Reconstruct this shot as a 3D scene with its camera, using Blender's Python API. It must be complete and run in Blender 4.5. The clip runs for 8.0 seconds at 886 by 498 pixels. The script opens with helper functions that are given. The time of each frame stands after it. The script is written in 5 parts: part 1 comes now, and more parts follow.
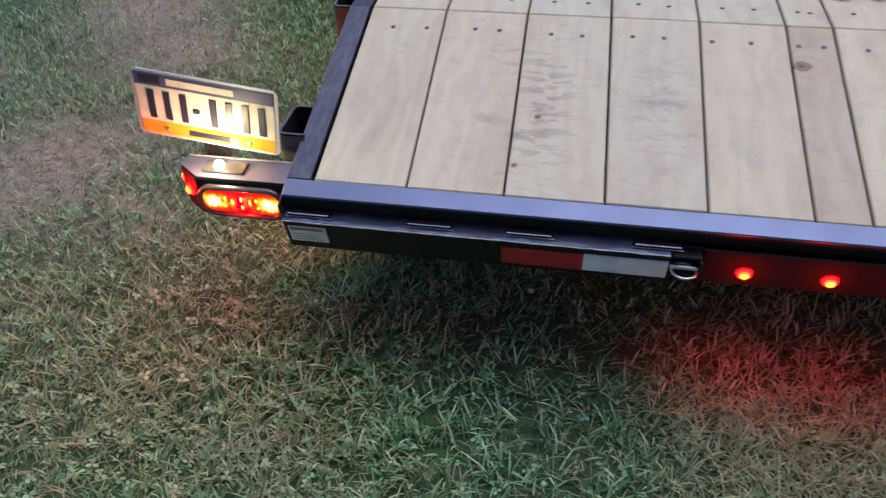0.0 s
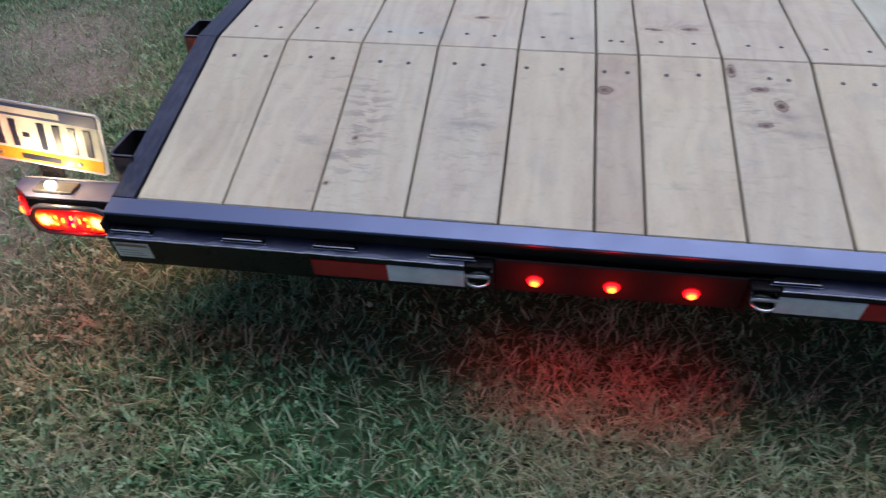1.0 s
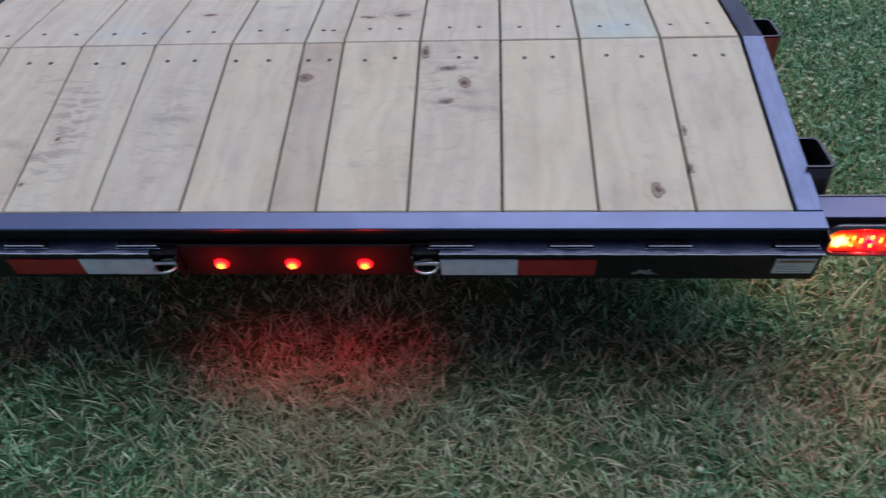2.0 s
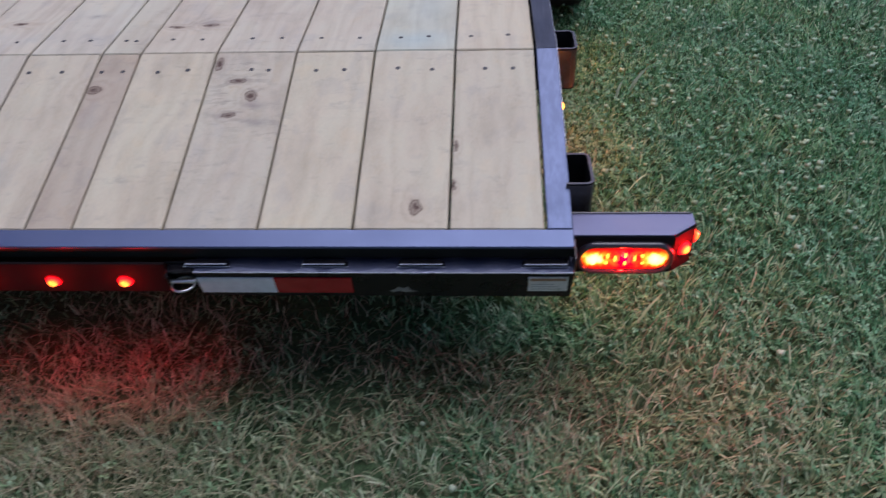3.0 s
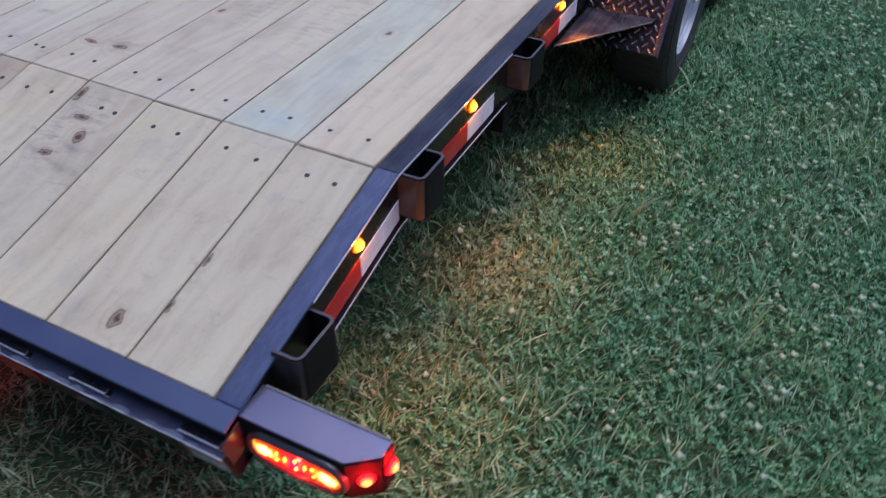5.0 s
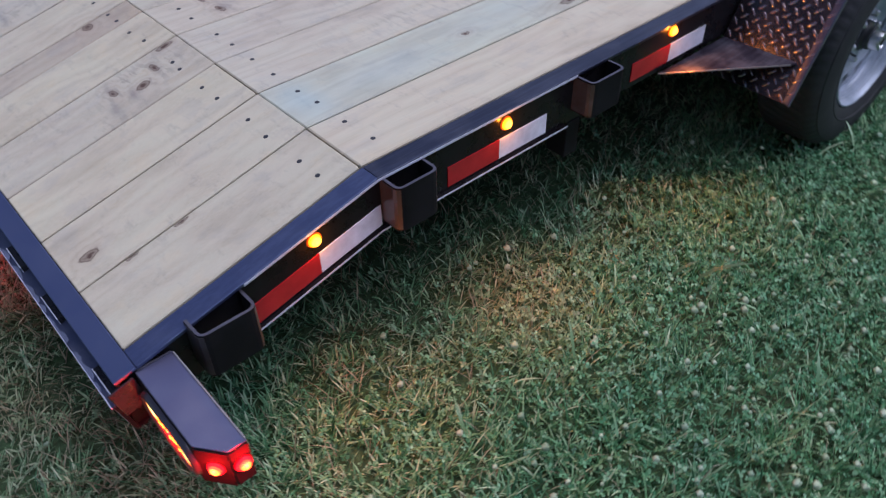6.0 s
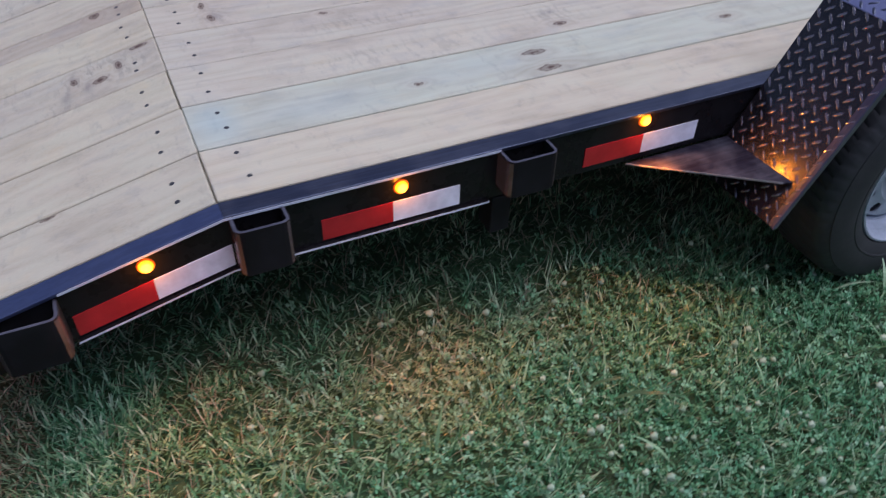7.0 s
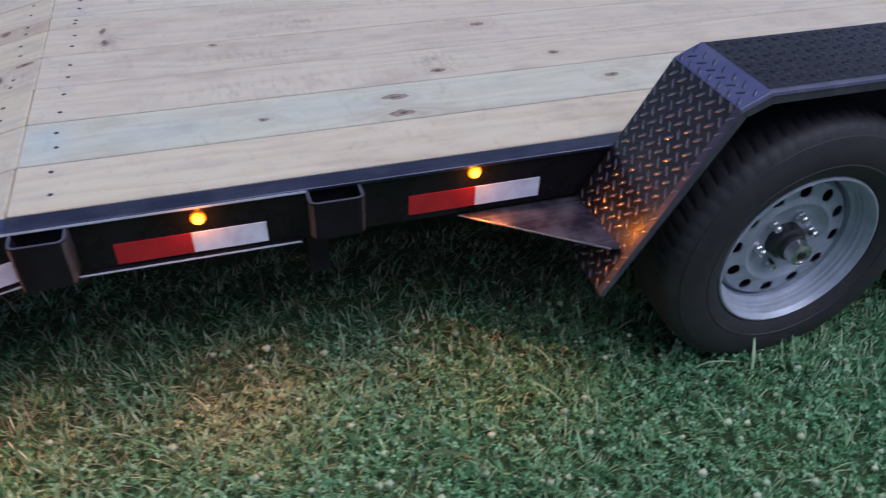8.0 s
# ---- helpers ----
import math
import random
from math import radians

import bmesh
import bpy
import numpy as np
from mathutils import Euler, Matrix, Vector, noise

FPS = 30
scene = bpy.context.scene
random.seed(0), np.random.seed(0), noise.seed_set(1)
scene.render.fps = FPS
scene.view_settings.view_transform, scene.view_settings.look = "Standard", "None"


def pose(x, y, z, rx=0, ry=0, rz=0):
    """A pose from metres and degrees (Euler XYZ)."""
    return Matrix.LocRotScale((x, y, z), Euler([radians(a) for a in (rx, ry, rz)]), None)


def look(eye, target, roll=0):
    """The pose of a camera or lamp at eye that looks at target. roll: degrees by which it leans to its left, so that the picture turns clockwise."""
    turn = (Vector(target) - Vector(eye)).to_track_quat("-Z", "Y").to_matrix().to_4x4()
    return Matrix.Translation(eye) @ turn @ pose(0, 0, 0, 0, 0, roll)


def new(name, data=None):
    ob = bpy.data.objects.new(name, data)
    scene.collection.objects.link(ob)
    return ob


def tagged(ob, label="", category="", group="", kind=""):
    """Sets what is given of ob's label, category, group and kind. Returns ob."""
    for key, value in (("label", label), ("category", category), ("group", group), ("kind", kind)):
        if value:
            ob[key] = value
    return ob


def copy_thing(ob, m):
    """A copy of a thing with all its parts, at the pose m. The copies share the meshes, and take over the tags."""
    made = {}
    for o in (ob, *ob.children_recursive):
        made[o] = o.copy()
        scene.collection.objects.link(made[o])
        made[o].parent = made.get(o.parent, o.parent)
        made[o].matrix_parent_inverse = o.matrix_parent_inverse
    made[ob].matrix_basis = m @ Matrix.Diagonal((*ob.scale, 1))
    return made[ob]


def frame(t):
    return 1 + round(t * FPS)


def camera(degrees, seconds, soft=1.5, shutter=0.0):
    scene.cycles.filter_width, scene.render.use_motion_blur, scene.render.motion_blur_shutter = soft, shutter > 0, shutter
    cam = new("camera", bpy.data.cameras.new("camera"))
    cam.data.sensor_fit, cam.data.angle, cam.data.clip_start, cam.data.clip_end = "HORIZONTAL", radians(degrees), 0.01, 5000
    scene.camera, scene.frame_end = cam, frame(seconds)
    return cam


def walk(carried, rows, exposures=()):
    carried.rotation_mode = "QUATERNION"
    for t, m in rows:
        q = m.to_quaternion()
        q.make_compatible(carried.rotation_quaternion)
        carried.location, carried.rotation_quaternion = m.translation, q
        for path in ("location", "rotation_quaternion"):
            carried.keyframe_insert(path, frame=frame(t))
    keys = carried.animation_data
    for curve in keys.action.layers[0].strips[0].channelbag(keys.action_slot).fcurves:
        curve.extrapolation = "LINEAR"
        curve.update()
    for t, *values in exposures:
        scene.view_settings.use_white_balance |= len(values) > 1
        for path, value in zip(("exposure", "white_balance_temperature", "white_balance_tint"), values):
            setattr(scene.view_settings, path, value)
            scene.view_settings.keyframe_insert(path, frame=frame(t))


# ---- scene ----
cam = camera(60.0, 8.0, soft=1.2, shutter=0.35)
PATH = [
    (0, (-0.491, -1.103, 1.288), (-0.797, 0.375, -0.024), -2.3),
    (0.5, (-0.356, -1.159, 1.292), (-0.642, 0.373, 0.038), -3.1),
    (1, (-0.15, -1.139, 1.306), (-0.403, 0.402, 0.056), -1.4),
    (1.5, (0.09, -1.156, 1.305), (-0.058, 0.399, 0.057), -3.4),
    (1.7, (0.22, -1.177, 1.316), (0.09, 0.376, 0.063), -2.9),
    (2.8, (0.772, -1.156, 1.322), (0.664, 0.377, 0.041), -3.0),
    (3, (0.866, -1.117, 1.334), (0.76, 0.418, 0.056), -2.5),
    (3.5, (1.107, -1.032, 1.326), (0.983, 0.492, 0.038), -2.8),
    (4, (1.367, -0.991, 1.352), (0.963, 0.511, 0.094), -3.5),
    (4.5, (1.537, -0.776, 1.329), (0.911, 0.605, 0.025), -4.4),
    (5, (1.654, -0.485, 1.406), (0.992, 0.874, 0.096), 0.7),
    (5.2, (1.702, -0.412, 1.415), (0.987, 0.894, 0.08), 0.8),
    (6.3, (2.097, 0.059, 1.409), (0.877, 0.933, 0.086), 0.2),
    (6.5, (2.136, 0.185, 1.401), (0.88, 1.017, 0.086), 1.8),
    (7, (2.206, 0.472, 1.421), (0.837, 1.12, 0.115), 1.1),
    (7.5, (2.319, 0.733, 1.441), (0.867, 1.275, 0.177), 0.3),
    (8, (2.385, 1.008, 1.43), (0.892, 1.506, 0.196), 1.9),
]
walk(cam, [(t, look(eye, target, roll)) for t, eye, target, roll in PATH], [(0, 0.43, 6450, 24), (1.5, 0.25, 6080, 23), (3.5, 0.30, 6350, 27), (5, 0.30, 5950, 26), (8, 0.33, 6050, 26)])

# ---- world and light ----
world = bpy.data.worlds.new("dusk_sky")
scene.world = world
world.use_nodes = True
wn = world.node_tree
sky = wn.nodes.new("ShaderNodeTexSky")
sky.sky_type = "NISHITA"
sky.sun_disc = False
sky.sun_elevation = radians(63)
sky.sun_rotation = radians(9)
sky.air_density, sky.dust_density, sky.ozone_density = 1.0, 1.5, 1.0
background = wn.nodes["Background"]
background.inputs["Strength"].default_value = 0.062
wn.links.new(sky.outputs["Color"], background.inputs["Color"])

sun_data = bpy.data.lights.new("sun", "SUN")
sun_data.energy, sun_data.angle, sun_data.color = 2.15, radians(60), (0.86, 0.93, 1.0)
sun = new("sun", sun_data)
sun.matrix_world = look((1.3, 1.9, 6.4), (0, 0, 0))

# ---- plan, in metres: x across, y towards the drawbar, z up ----
GROUND = -0.02
HINGE_Y, DECK_Z = 0.577, 0.538
SLOPE = 0.2372
TILT = math.degrees(math.atan(SLOPE))
HALF = 0.985
OUTER = 1.038
# joints between the boards, at the tail, at the hinge and at the front
SEAMS_TAIL = [-0.984, -0.798, -0.610, -0.422, -0.237, -0.053, 0.044, 0.230, 0.420, 0.609, 0.798, 0.985]
SEAMS_HINGE = [-0.985, -0.807, -0.619, -0.431, -0.240, -0.058, 0.039, 0.226, 0.420, 0.608, 0.799, 0.985]
SEAMS_FRONT = [-0.985, -0.806, -0.623, -0.437, -0.249, -0.062, 0.037, 0.225, 0.418, 0.611, 0.798, 0.985]
DECK_END = 4.6
AXLES = (2.264, 3.10)
AXLE_Z, TYRE_R = 0.322, 0.347


def top_z(y):
    """Height of the deck's surface at y."""
    return DECK_Z - SLOPE * max(0.0, HINGE_Y - y)


# ---- materials ----
def material(name, base, rough=0.5, metal=0.0, specular=0.5):
    m = bpy.data.materials.new(name)
    m.use_nodes = True
    b = m.node_tree.nodes["Principled BSDF"]
    b.inputs["Base Color"].default_value = (*base, 1)
    b.inputs["Roughness"].default_value = rough
    b.inputs["Metallic"].default_value = metal
    b.inputs["Specular IOR Level"].default_value = specular
    return m, m.node_tree.nodes, m.node_tree.links, b


def ramp(nodes, stops):
    r = nodes.new("ShaderNodeValToRGB")
    while len(r.color_ramp.elements) < len(stops):
        r.color_ramp.elements.new(0.5)
    for e, (p, c) in zip(r.color_ramp.elements, stops):
        e.position, e.color = p, (*c, 1)
    return r


def noise_tex(nodes, links, scale, detail=4, rough=0.55, vector=None, stretch=None):
    n = nodes.new("ShaderNodeTexNoise")
    n.inputs["Scale"].default_value = scale
    n.inputs["Detail"].default_value = detail
    n.inputs["Roughness"].default_value = rough
    if vector is not None:
        if stretch:
            s = nodes.new("ShaderNodeMapping")
            s.inputs["Scale"].default_value = stretch
            links.new(vector, s.inputs["Vector"])
            vector = s.outputs["Vector"]
        links.new(vector, n.inputs["Vector"])
    return n


def mix_color(nodes, links, fac, a, b, mode="MIX"):
    m = nodes.new("ShaderNodeMix")
    m.data_type, m.blend_type = "RGBA", mode
    for value, socket in ((fac, m.inputs[0]), (a, m.inputs[6]), (b, m.inputs[7])):
        if isinstance(value, (int, float)):
            socket.default_value = value
        elif isinstance(value, tuple):
            socket.default_value = (*value, 1)
        else:
            links.new(value, socket)
    return m.outputs[2]


def math_node(nodes, links, op, a, b=None):
    """One operation; MULTIPLY_ADD gives a * b + 0.5."""
    m = nodes.new("ShaderNodeMath")
    m.operation = op
    for value, socket in ((a, m.inputs[0]), (b, m.inputs[1])):
        if value is None:
            continue
        if isinstance(value, (int, float)):
            socket.default_value = value
        else:
            links.new(value, socket)
    return m.outputs[0]


def bump(nodes, links, height, shader, strength=0.3, distance=0.002):
    b = nodes.new("ShaderNodeBump")
    b.inputs["Strength"].default_value = strength
    b.inputs["Distance"].default_value = distance
    links.new(height, b.inputs["Height"])
    links.new(b.outputs["Normal"], shader.inputs["Normal"])


# knots of the pine boards: x, y, half-width, half-length
KNOTS = [
    (0.730, 0.106, 0.010, 0.013), (0.337, 0.423, 0.010, 0.012), (0.240, 0.535, 0.008, 0.016),
    (0.299, 0.367, 0.013, 0.007), (0.299, 0.475, 0.012, 0.007), (0.168, 0.735, 0.016, 0.008),
    (-0.039, 0.450, 0.013, 0.010), (0.680, 1.435, 0.010, 0.024), (0.768, 1.436, 0.010, 0.022),
    (0.560, 1.585, 0.008, 0.015), (0.527, 1.936, 0.008, 0.014), (-0.564, 0.257, 0.005, 0.005),
    (-0.598, 0.124, 0.005, 0.005), (0.716, 1.105, 0.006, 0.009), (0.698, 2.034, 0.008, 0.015),
    (0.253, 1.021, 0.006, 0.009), (0.280, 1.792, 0.008, 0.014), (0.805, 0.160, 0.004, 0.010),
    (0.807, 0.266, 0.004, 0.012), (0.082, 0.725, 0.015, 0.006), (-0.345, 0.757, 0.014, 0.006),
]
# bruises across the grain: x, y, half-width, half-length
BRUISES = [
    (-0.600, 0.205, 0.020, 0.008), (-0.665, 0.244, 0.028, 0.012), (-0.314, 0.316, 0.040, 0.012),
    (0.296, 0.480, 0.030, 0.008), (0.282, 0.366, 0.030, 0.008), (0.345, 0.400, 0.030, 0.010), (0.360, 0.345, 0.030, 0.010),
    (0.489, 1.592, 0.012, 0.022), (0.140, 1.290, 0.010, 0.030), (0.155, 0.752, 0.030, 0.008), (-0.155, 0.800, 0.022, 0.010),
]
# stretches of short crescent mill marks: x, y, half-width, half-length, strength
MILL_MARKS = [
    (-0.555, 0.300, 0.055, 0.190, 1.0), (-0.640, 0.430, 0.040, 0.060, 0.7), (-0.320, 0.300, 0.060, 0.160, 0.55), (0.305, 0.440, 0.055, 0.100, 1.0),
    (0.400, 0.330, 0.040, 0.060, 0.5), (0.545, 1.140, 0.050, 0.240, 0.5), (0.345, 1.110, 0.045, 0.160, 0.5), (0.240, 0.210, 0.040, 0.070, 0.4),
    (0.560, 0.420, 0.050, 0.050, 0.35), (0.160, 0.745, 0.050, 0.030, 0.8), (0.500, 1.600, 0.050, 0.090, 0.6), (0.140, 1.290, 0.050, 0.110, 0.5),
]
# greenish-blue preservative stains: x, y, half-width, half-length
STAINS = [(0.705, 0.635, 0.075, 0.050), (0.720, 0.860, 0.050, 0.160, 0.5), (0.690, 1.250, 0.050, 0.200, 0.4), (-0.500, 0.660, 0.180, 0.035, 0.5)]


def ellipse_sum(nodes, links, here, spots, fall):
    """The strongest of several soft ellipses; a fifth number scales each."""
    out = None
    for kx, ky, kw, kl, *much in spots:
        dx = math_node(nodes, links, "DIVIDE", math_node(nodes, links, "SUBTRACT", here.outputs[0], kx), kw)
        dy = math_node(nodes, links, "DIVIDE", math_node(nodes, links, "SUBTRACT", here.outputs[1], ky), kl)
        d2 = math_node(nodes, links, "ADD", math_node(nodes, links, "MULTIPLY", dx, dx), math_node(nodes, links, "MULTIPLY", dy, dy))
        g = math_node(nodes, links, "POWER", 2.718, math_node(nodes, links, "MULTIPLY", d2, -fall))
        if much:
            g = math_node(nodes, links, "MULTIPLY", g, much[0])
        out = g if out is None else math_node(nodes, links, "MAXIMUM", out, g)
    return out


def wood_material():
    m, nodes, links, b = material("pressure_treated_pine", (0.5, 0.43, 0.33), 0.62, 0.0, 0.35)
    pos = nodes.new("ShaderNodeNewGeometry").outputs["Position"]
    info = nodes.new("ShaderNodeObjectInfo")
    shift = nodes.new("ShaderNodeVectorMath")
    shift.operation = "MULTIPLY_ADD"
    links.new(info.outputs["Random"], shift.inputs[0])
    shift.inputs[1].default_value = (7.0, 13.0, 5.0)
    links.new(pos, shift.inputs[2])
    local = shift.outputs[0]
    # rings warped round each knot
    warp = noise_tex(nodes, links, 1.0, 3, 0.5, local, (9, 1.6, 9))
    xyz = nodes.new("ShaderNodeSeparateXYZ")
    links.new(local, xyz.inputs[0])
    # uneven outlines for knots and bruises
    wobble = noise_tex(nodes, links, 26, 3, 0.6, pos)
    offset = nodes.new("ShaderNodeVectorMath")
    offset.operation = "MULTIPLY_ADD"
    links.new(wobble.outputs["Color"], offset.inputs[0])
    offset.inputs[1].default_value = (0.026, 0.026, 0.0)
    offset.inputs[2].default_value = (-0.013, -0.013, 0.0)
    moved = nodes.new("ShaderNodeVectorMath")
    moved.operation = "ADD"
    links.new(pos, moved.inputs[0])
    links.new(offset.outputs[0], moved.inputs[1])
    here = nodes.new("ShaderNodeSeparateXYZ")
    links.new(moved.outputs[0], here.inputs[0])
    rag = noise_tex(nodes, links, 60, 3, 0.6, pos)
    knots = ellipse_sum(nodes, links, here, KNOTS, 0.7)
    halo = ellipse_sum(nodes, links, here, KNOTS, 0.09)
    smear = noise_tex(nodes, links, 1.0, 4, 0.65, pos, (30, 60, 30))
    bruise = math_node(nodes, links, "MULTIPLY", ellipse_sum(nodes, links, here, BRUISES, 0.8), math_node(nodes, links, "POWER", smear.outputs["Fac"], 1.6))
    # crescents: thin strokes across the grain, bent by a slow wave
    bend = noise_tex(nodes, links, 17, 2, 0.5, pos)
    bowed = nodes.new("ShaderNodeVectorMath")
    bowed.operation = "MULTIPLY_ADD"
    links.new(bend.outputs["Color"], bowed.inputs[0])
    bowed.inputs[1].default_value = (0.0, 0.030, 0.0)
    links.new(pos, bowed.inputs[2])
    stroke = noise_tex(nodes, links, 1.0, 3, 0.6, bowed.outputs[0], (17, 62, 17))
    cut = ramp(nodes, [(0.52, (0, 0, 0)), (0.59, (1, 1, 1))])
    links.new(stroke.outputs["Fac"], cut.inputs[0])
    marks = math_node(nodes, links, "MULTIPLY", ellipse_sum(nodes, links, here, MILL_MARKS, 0.8), cut.outputs[0])
    phase = math_node(nodes, links, "ADD", math_node(nodes, links, "MULTIPLY", xyz.outputs[0], 34.0), math_node(nodes, links, "MULTIPLY", warp.outputs["Fac"], 9.0))
    phase = math_node(nodes, links, "ADD", phase, math_node(nodes, links, "MULTIPLY", halo, 4.0))
    rings = math_node(nodes, links, "MULTIPLY_ADD", math_node(nodes, links, "SINE", math_node(nodes, links, "MULTIPLY", phase, 3.2)), 0.5)
    fibre = noise_tex(nodes, links, 1.0, 5, 0.65, local, (420, 9, 420))
    blotch = noise_tex(nodes, links, 5.0, 4, 0.6, local, (1.6, 0.7, 1.0))
    grain = math_node(nodes, links, "ADD", math_node(nodes, links, "MULTIPLY", rings, 0.30), math_node(nodes, links, "MULTIPLY", fibre.outputs["Fac"], 0.85))
    tone = ramp(nodes, [(0.1, (0.440, 0.388, 0.305)), (0.5, (0.530, 0.480, 0.390)), (0.9, (0.580, 0.535, 0.442))])
    links.new(grain, tone.inputs[0])
    stain = ramp(nodes, [(0.30, (0.80, 0.77, 0.75)), (0.46, (0.99, 0.97, 0.95)), (0.58, (1.0, 1.02, 1.0)), (0.78, (1.08, 1.03, 0.95))])
    links.new(blotch.outputs["Fac"], stain.inputs[0])
    c = mix_color(nodes, links, 0.75, tone.outputs[0], stain.outputs[0], "MULTIPLY")
    c = mix_color(nodes, links, 1.0, c, info.outputs["Color"], "MULTIPLY")
    # scattered mill marks and grime
    grime = noise_tex(nodes, links, 16, 5, 0.7, local, (1.0, 2.2, 1.0))
    spots = ramp(nodes, [(0.57, (0, 0, 0)), (0.74, (1, 1, 1))])
    links.new(grime.outputs["Fac"], spots.inputs[0])
    c = mix_color(nodes, links, math_node(nodes, links, "MULTIPLY", spots.outputs[0], 0.34), c, (0.22, 0.20, 0.19))
    mottle = noise_tex(nodes, links, 11, 5, 0.62, local, (1.3, 0.8, 1.0))
    patchy = ramp(nodes, [(0.34, (0.86, 0.88, 0.90)), (0.47, (1.0, 0.99, 0.95)), (0.56, (0.98, 1.0, 0.97)), (0.70, (1.04, 1.0, 0.91))])
    links.new(mottle.outputs["Fac"], patchy.inputs[0])
    c = mix_color(nodes, links, 0.8, c, patchy.outputs[0], "MULTIPLY")
    c = mix_color(nodes, links, math_node(nodes, links, "MULTIPLY", ellipse_sum(nodes, links, here, STAINS, 0.8), 0.42), c, (0.34, 0.47, 0.50))
    c = mix_color(nodes, links, math_node(nodes, links, "MULTIPLY", bruise, 1.6), c, (0.24, 0.22, 0.20))
    c = mix_color(nodes, links, math_node(nodes, links, "MULTIPLY", marks, 0.62), c, (0.24, 0.22, 0.19))
    around = math_node(nodes, links, "MULTIPLY", math_node(nodes, links, "MULTIPLY", halo, rag.outputs["Fac"]), 0.55)
    c = mix_color(nodes, links, around, c, (0.34, 0.24, 0.18))
    core = math_node(nodes, links, "MULTIPLY", knots, math_node(nodes, links, "ADD", rag.outputs["Fac"], 0.45))
    edge = ramp(nodes, [(0.18, (0, 0, 0)), (0.34, (0.85, 0.85, 0.85)), (0.50, (0.45, 0.45, 0.45)), (0.72, (0.65, 0.65, 0.65)), (0.9, (1, 1, 1))])
    links.new(core, edge.inputs[0])
    c = mix_color(nodes, links, edge.outputs[0], c, (0.085, 0.046, 0.032))
    links.new(c, b.inputs["Base Color"])
    bump(nodes, links, grain, b, 0.25, 0.0015)
    return m


def paint_material(name, base, rough, dust=0.5, gloss=1.45, sheen=None, streak=0.0):
    """Glossy black enamel with dust and fine scratches; sheen tints its reflections like sky."""
    m, nodes, links, b = material(name, base, rough, 0.0, 0.6)
    pos = nodes.new("ShaderNodeNewGeometry").outputs["Position"]
    n = noise_tex(nodes, links, 14, 6, 0.65, pos)
    fine = noise_tex(nodes, links, 160, 3, 0.6, pos)
    r = ramp(nodes, [(0.42, (0, 0, 0)), (0.75, (1, 1, 1))])
    links.new(n.outputs["Fac"], r.inputs[0])
    f = math_node(nodes, links, "MULTIPLY", r.outputs[0], dust)
    links.new(mix_color(nodes, links, f, base, (0.10, 0.10, 0.12)), b.inputs["Base Color"])
    rr = nodes.new("ShaderNodeMapRange")
    rr.inputs["To Min"].default_value = rough * 0.7
    rr.inputs["To Max"].default_value = rough * 1.5
    links.new(n.outputs["Fac"], rr.inputs["Value"])
    links.new(rr.outputs[0], b.inputs["Roughness"])
    if streak:
        # scuffs drawn along the rail, where the gloss is rubbed dull
        drawn = noise_tex(nodes, links, 1.0, 5, 0.7, pos, (95, 5, 95))
        dull = ramp(nodes, [(0.40, (0, 0, 0)), (0.56, (1, 1, 1))])
        links.new(drawn.outputs["Fac"], dull.inputs[0])
        keep = math_node(nodes, links, "SUBTRACT", 0.5, math_node(nodes, links, "MULTIPLY", dull.outputs[0], 0.5 * streak))
        links.new(keep, b.inputs["Specular IOR Level"])
    b.inputs["Specular IOR Level"].default_value = 0.15
    b.inputs["Coat Weight"].default_value = 1.0
    b.inputs["Coat IOR"].default_value = gloss
    b.inputs["Coat Roughness"].default_value = 0.2
    if sheen:
        b.inputs["Coat Weight"].default_value = 0.0
        b.inputs["IOR"].default_value = gloss
        b.inputs["Specular IOR Level"].default_value = 0.5
        b.inputs["Specular Tint"].default_value = (*sheen, 1)
    bump(nodes, links, fine.outputs["Fac"], b, 0.12, 0.0008)
    return m


def emitter(name, color, strength, base=(0.4, 0.02, 0.01), clear=0.0):
    m, nodes, links, b = material(name, base, 0.25, 0.0, 0.15)
    b.inputs["Emission Color"].default_value = (*color, 1)
    b.inputs["Emission Strength"].default_value = strength
    if clear:
        glass = nodes.new("ShaderNodeBsdfTransparent")
        both = nodes.new("ShaderNodeMixShader")
        both.inputs[0].default_value = clear
        links.new(b.outputs[0], both.inputs[1])
        links.new(glass.outputs[0], both.inputs[2])
        links.new(both.outputs[0], nodes["Material Output"].inputs["Surface"])
    return m


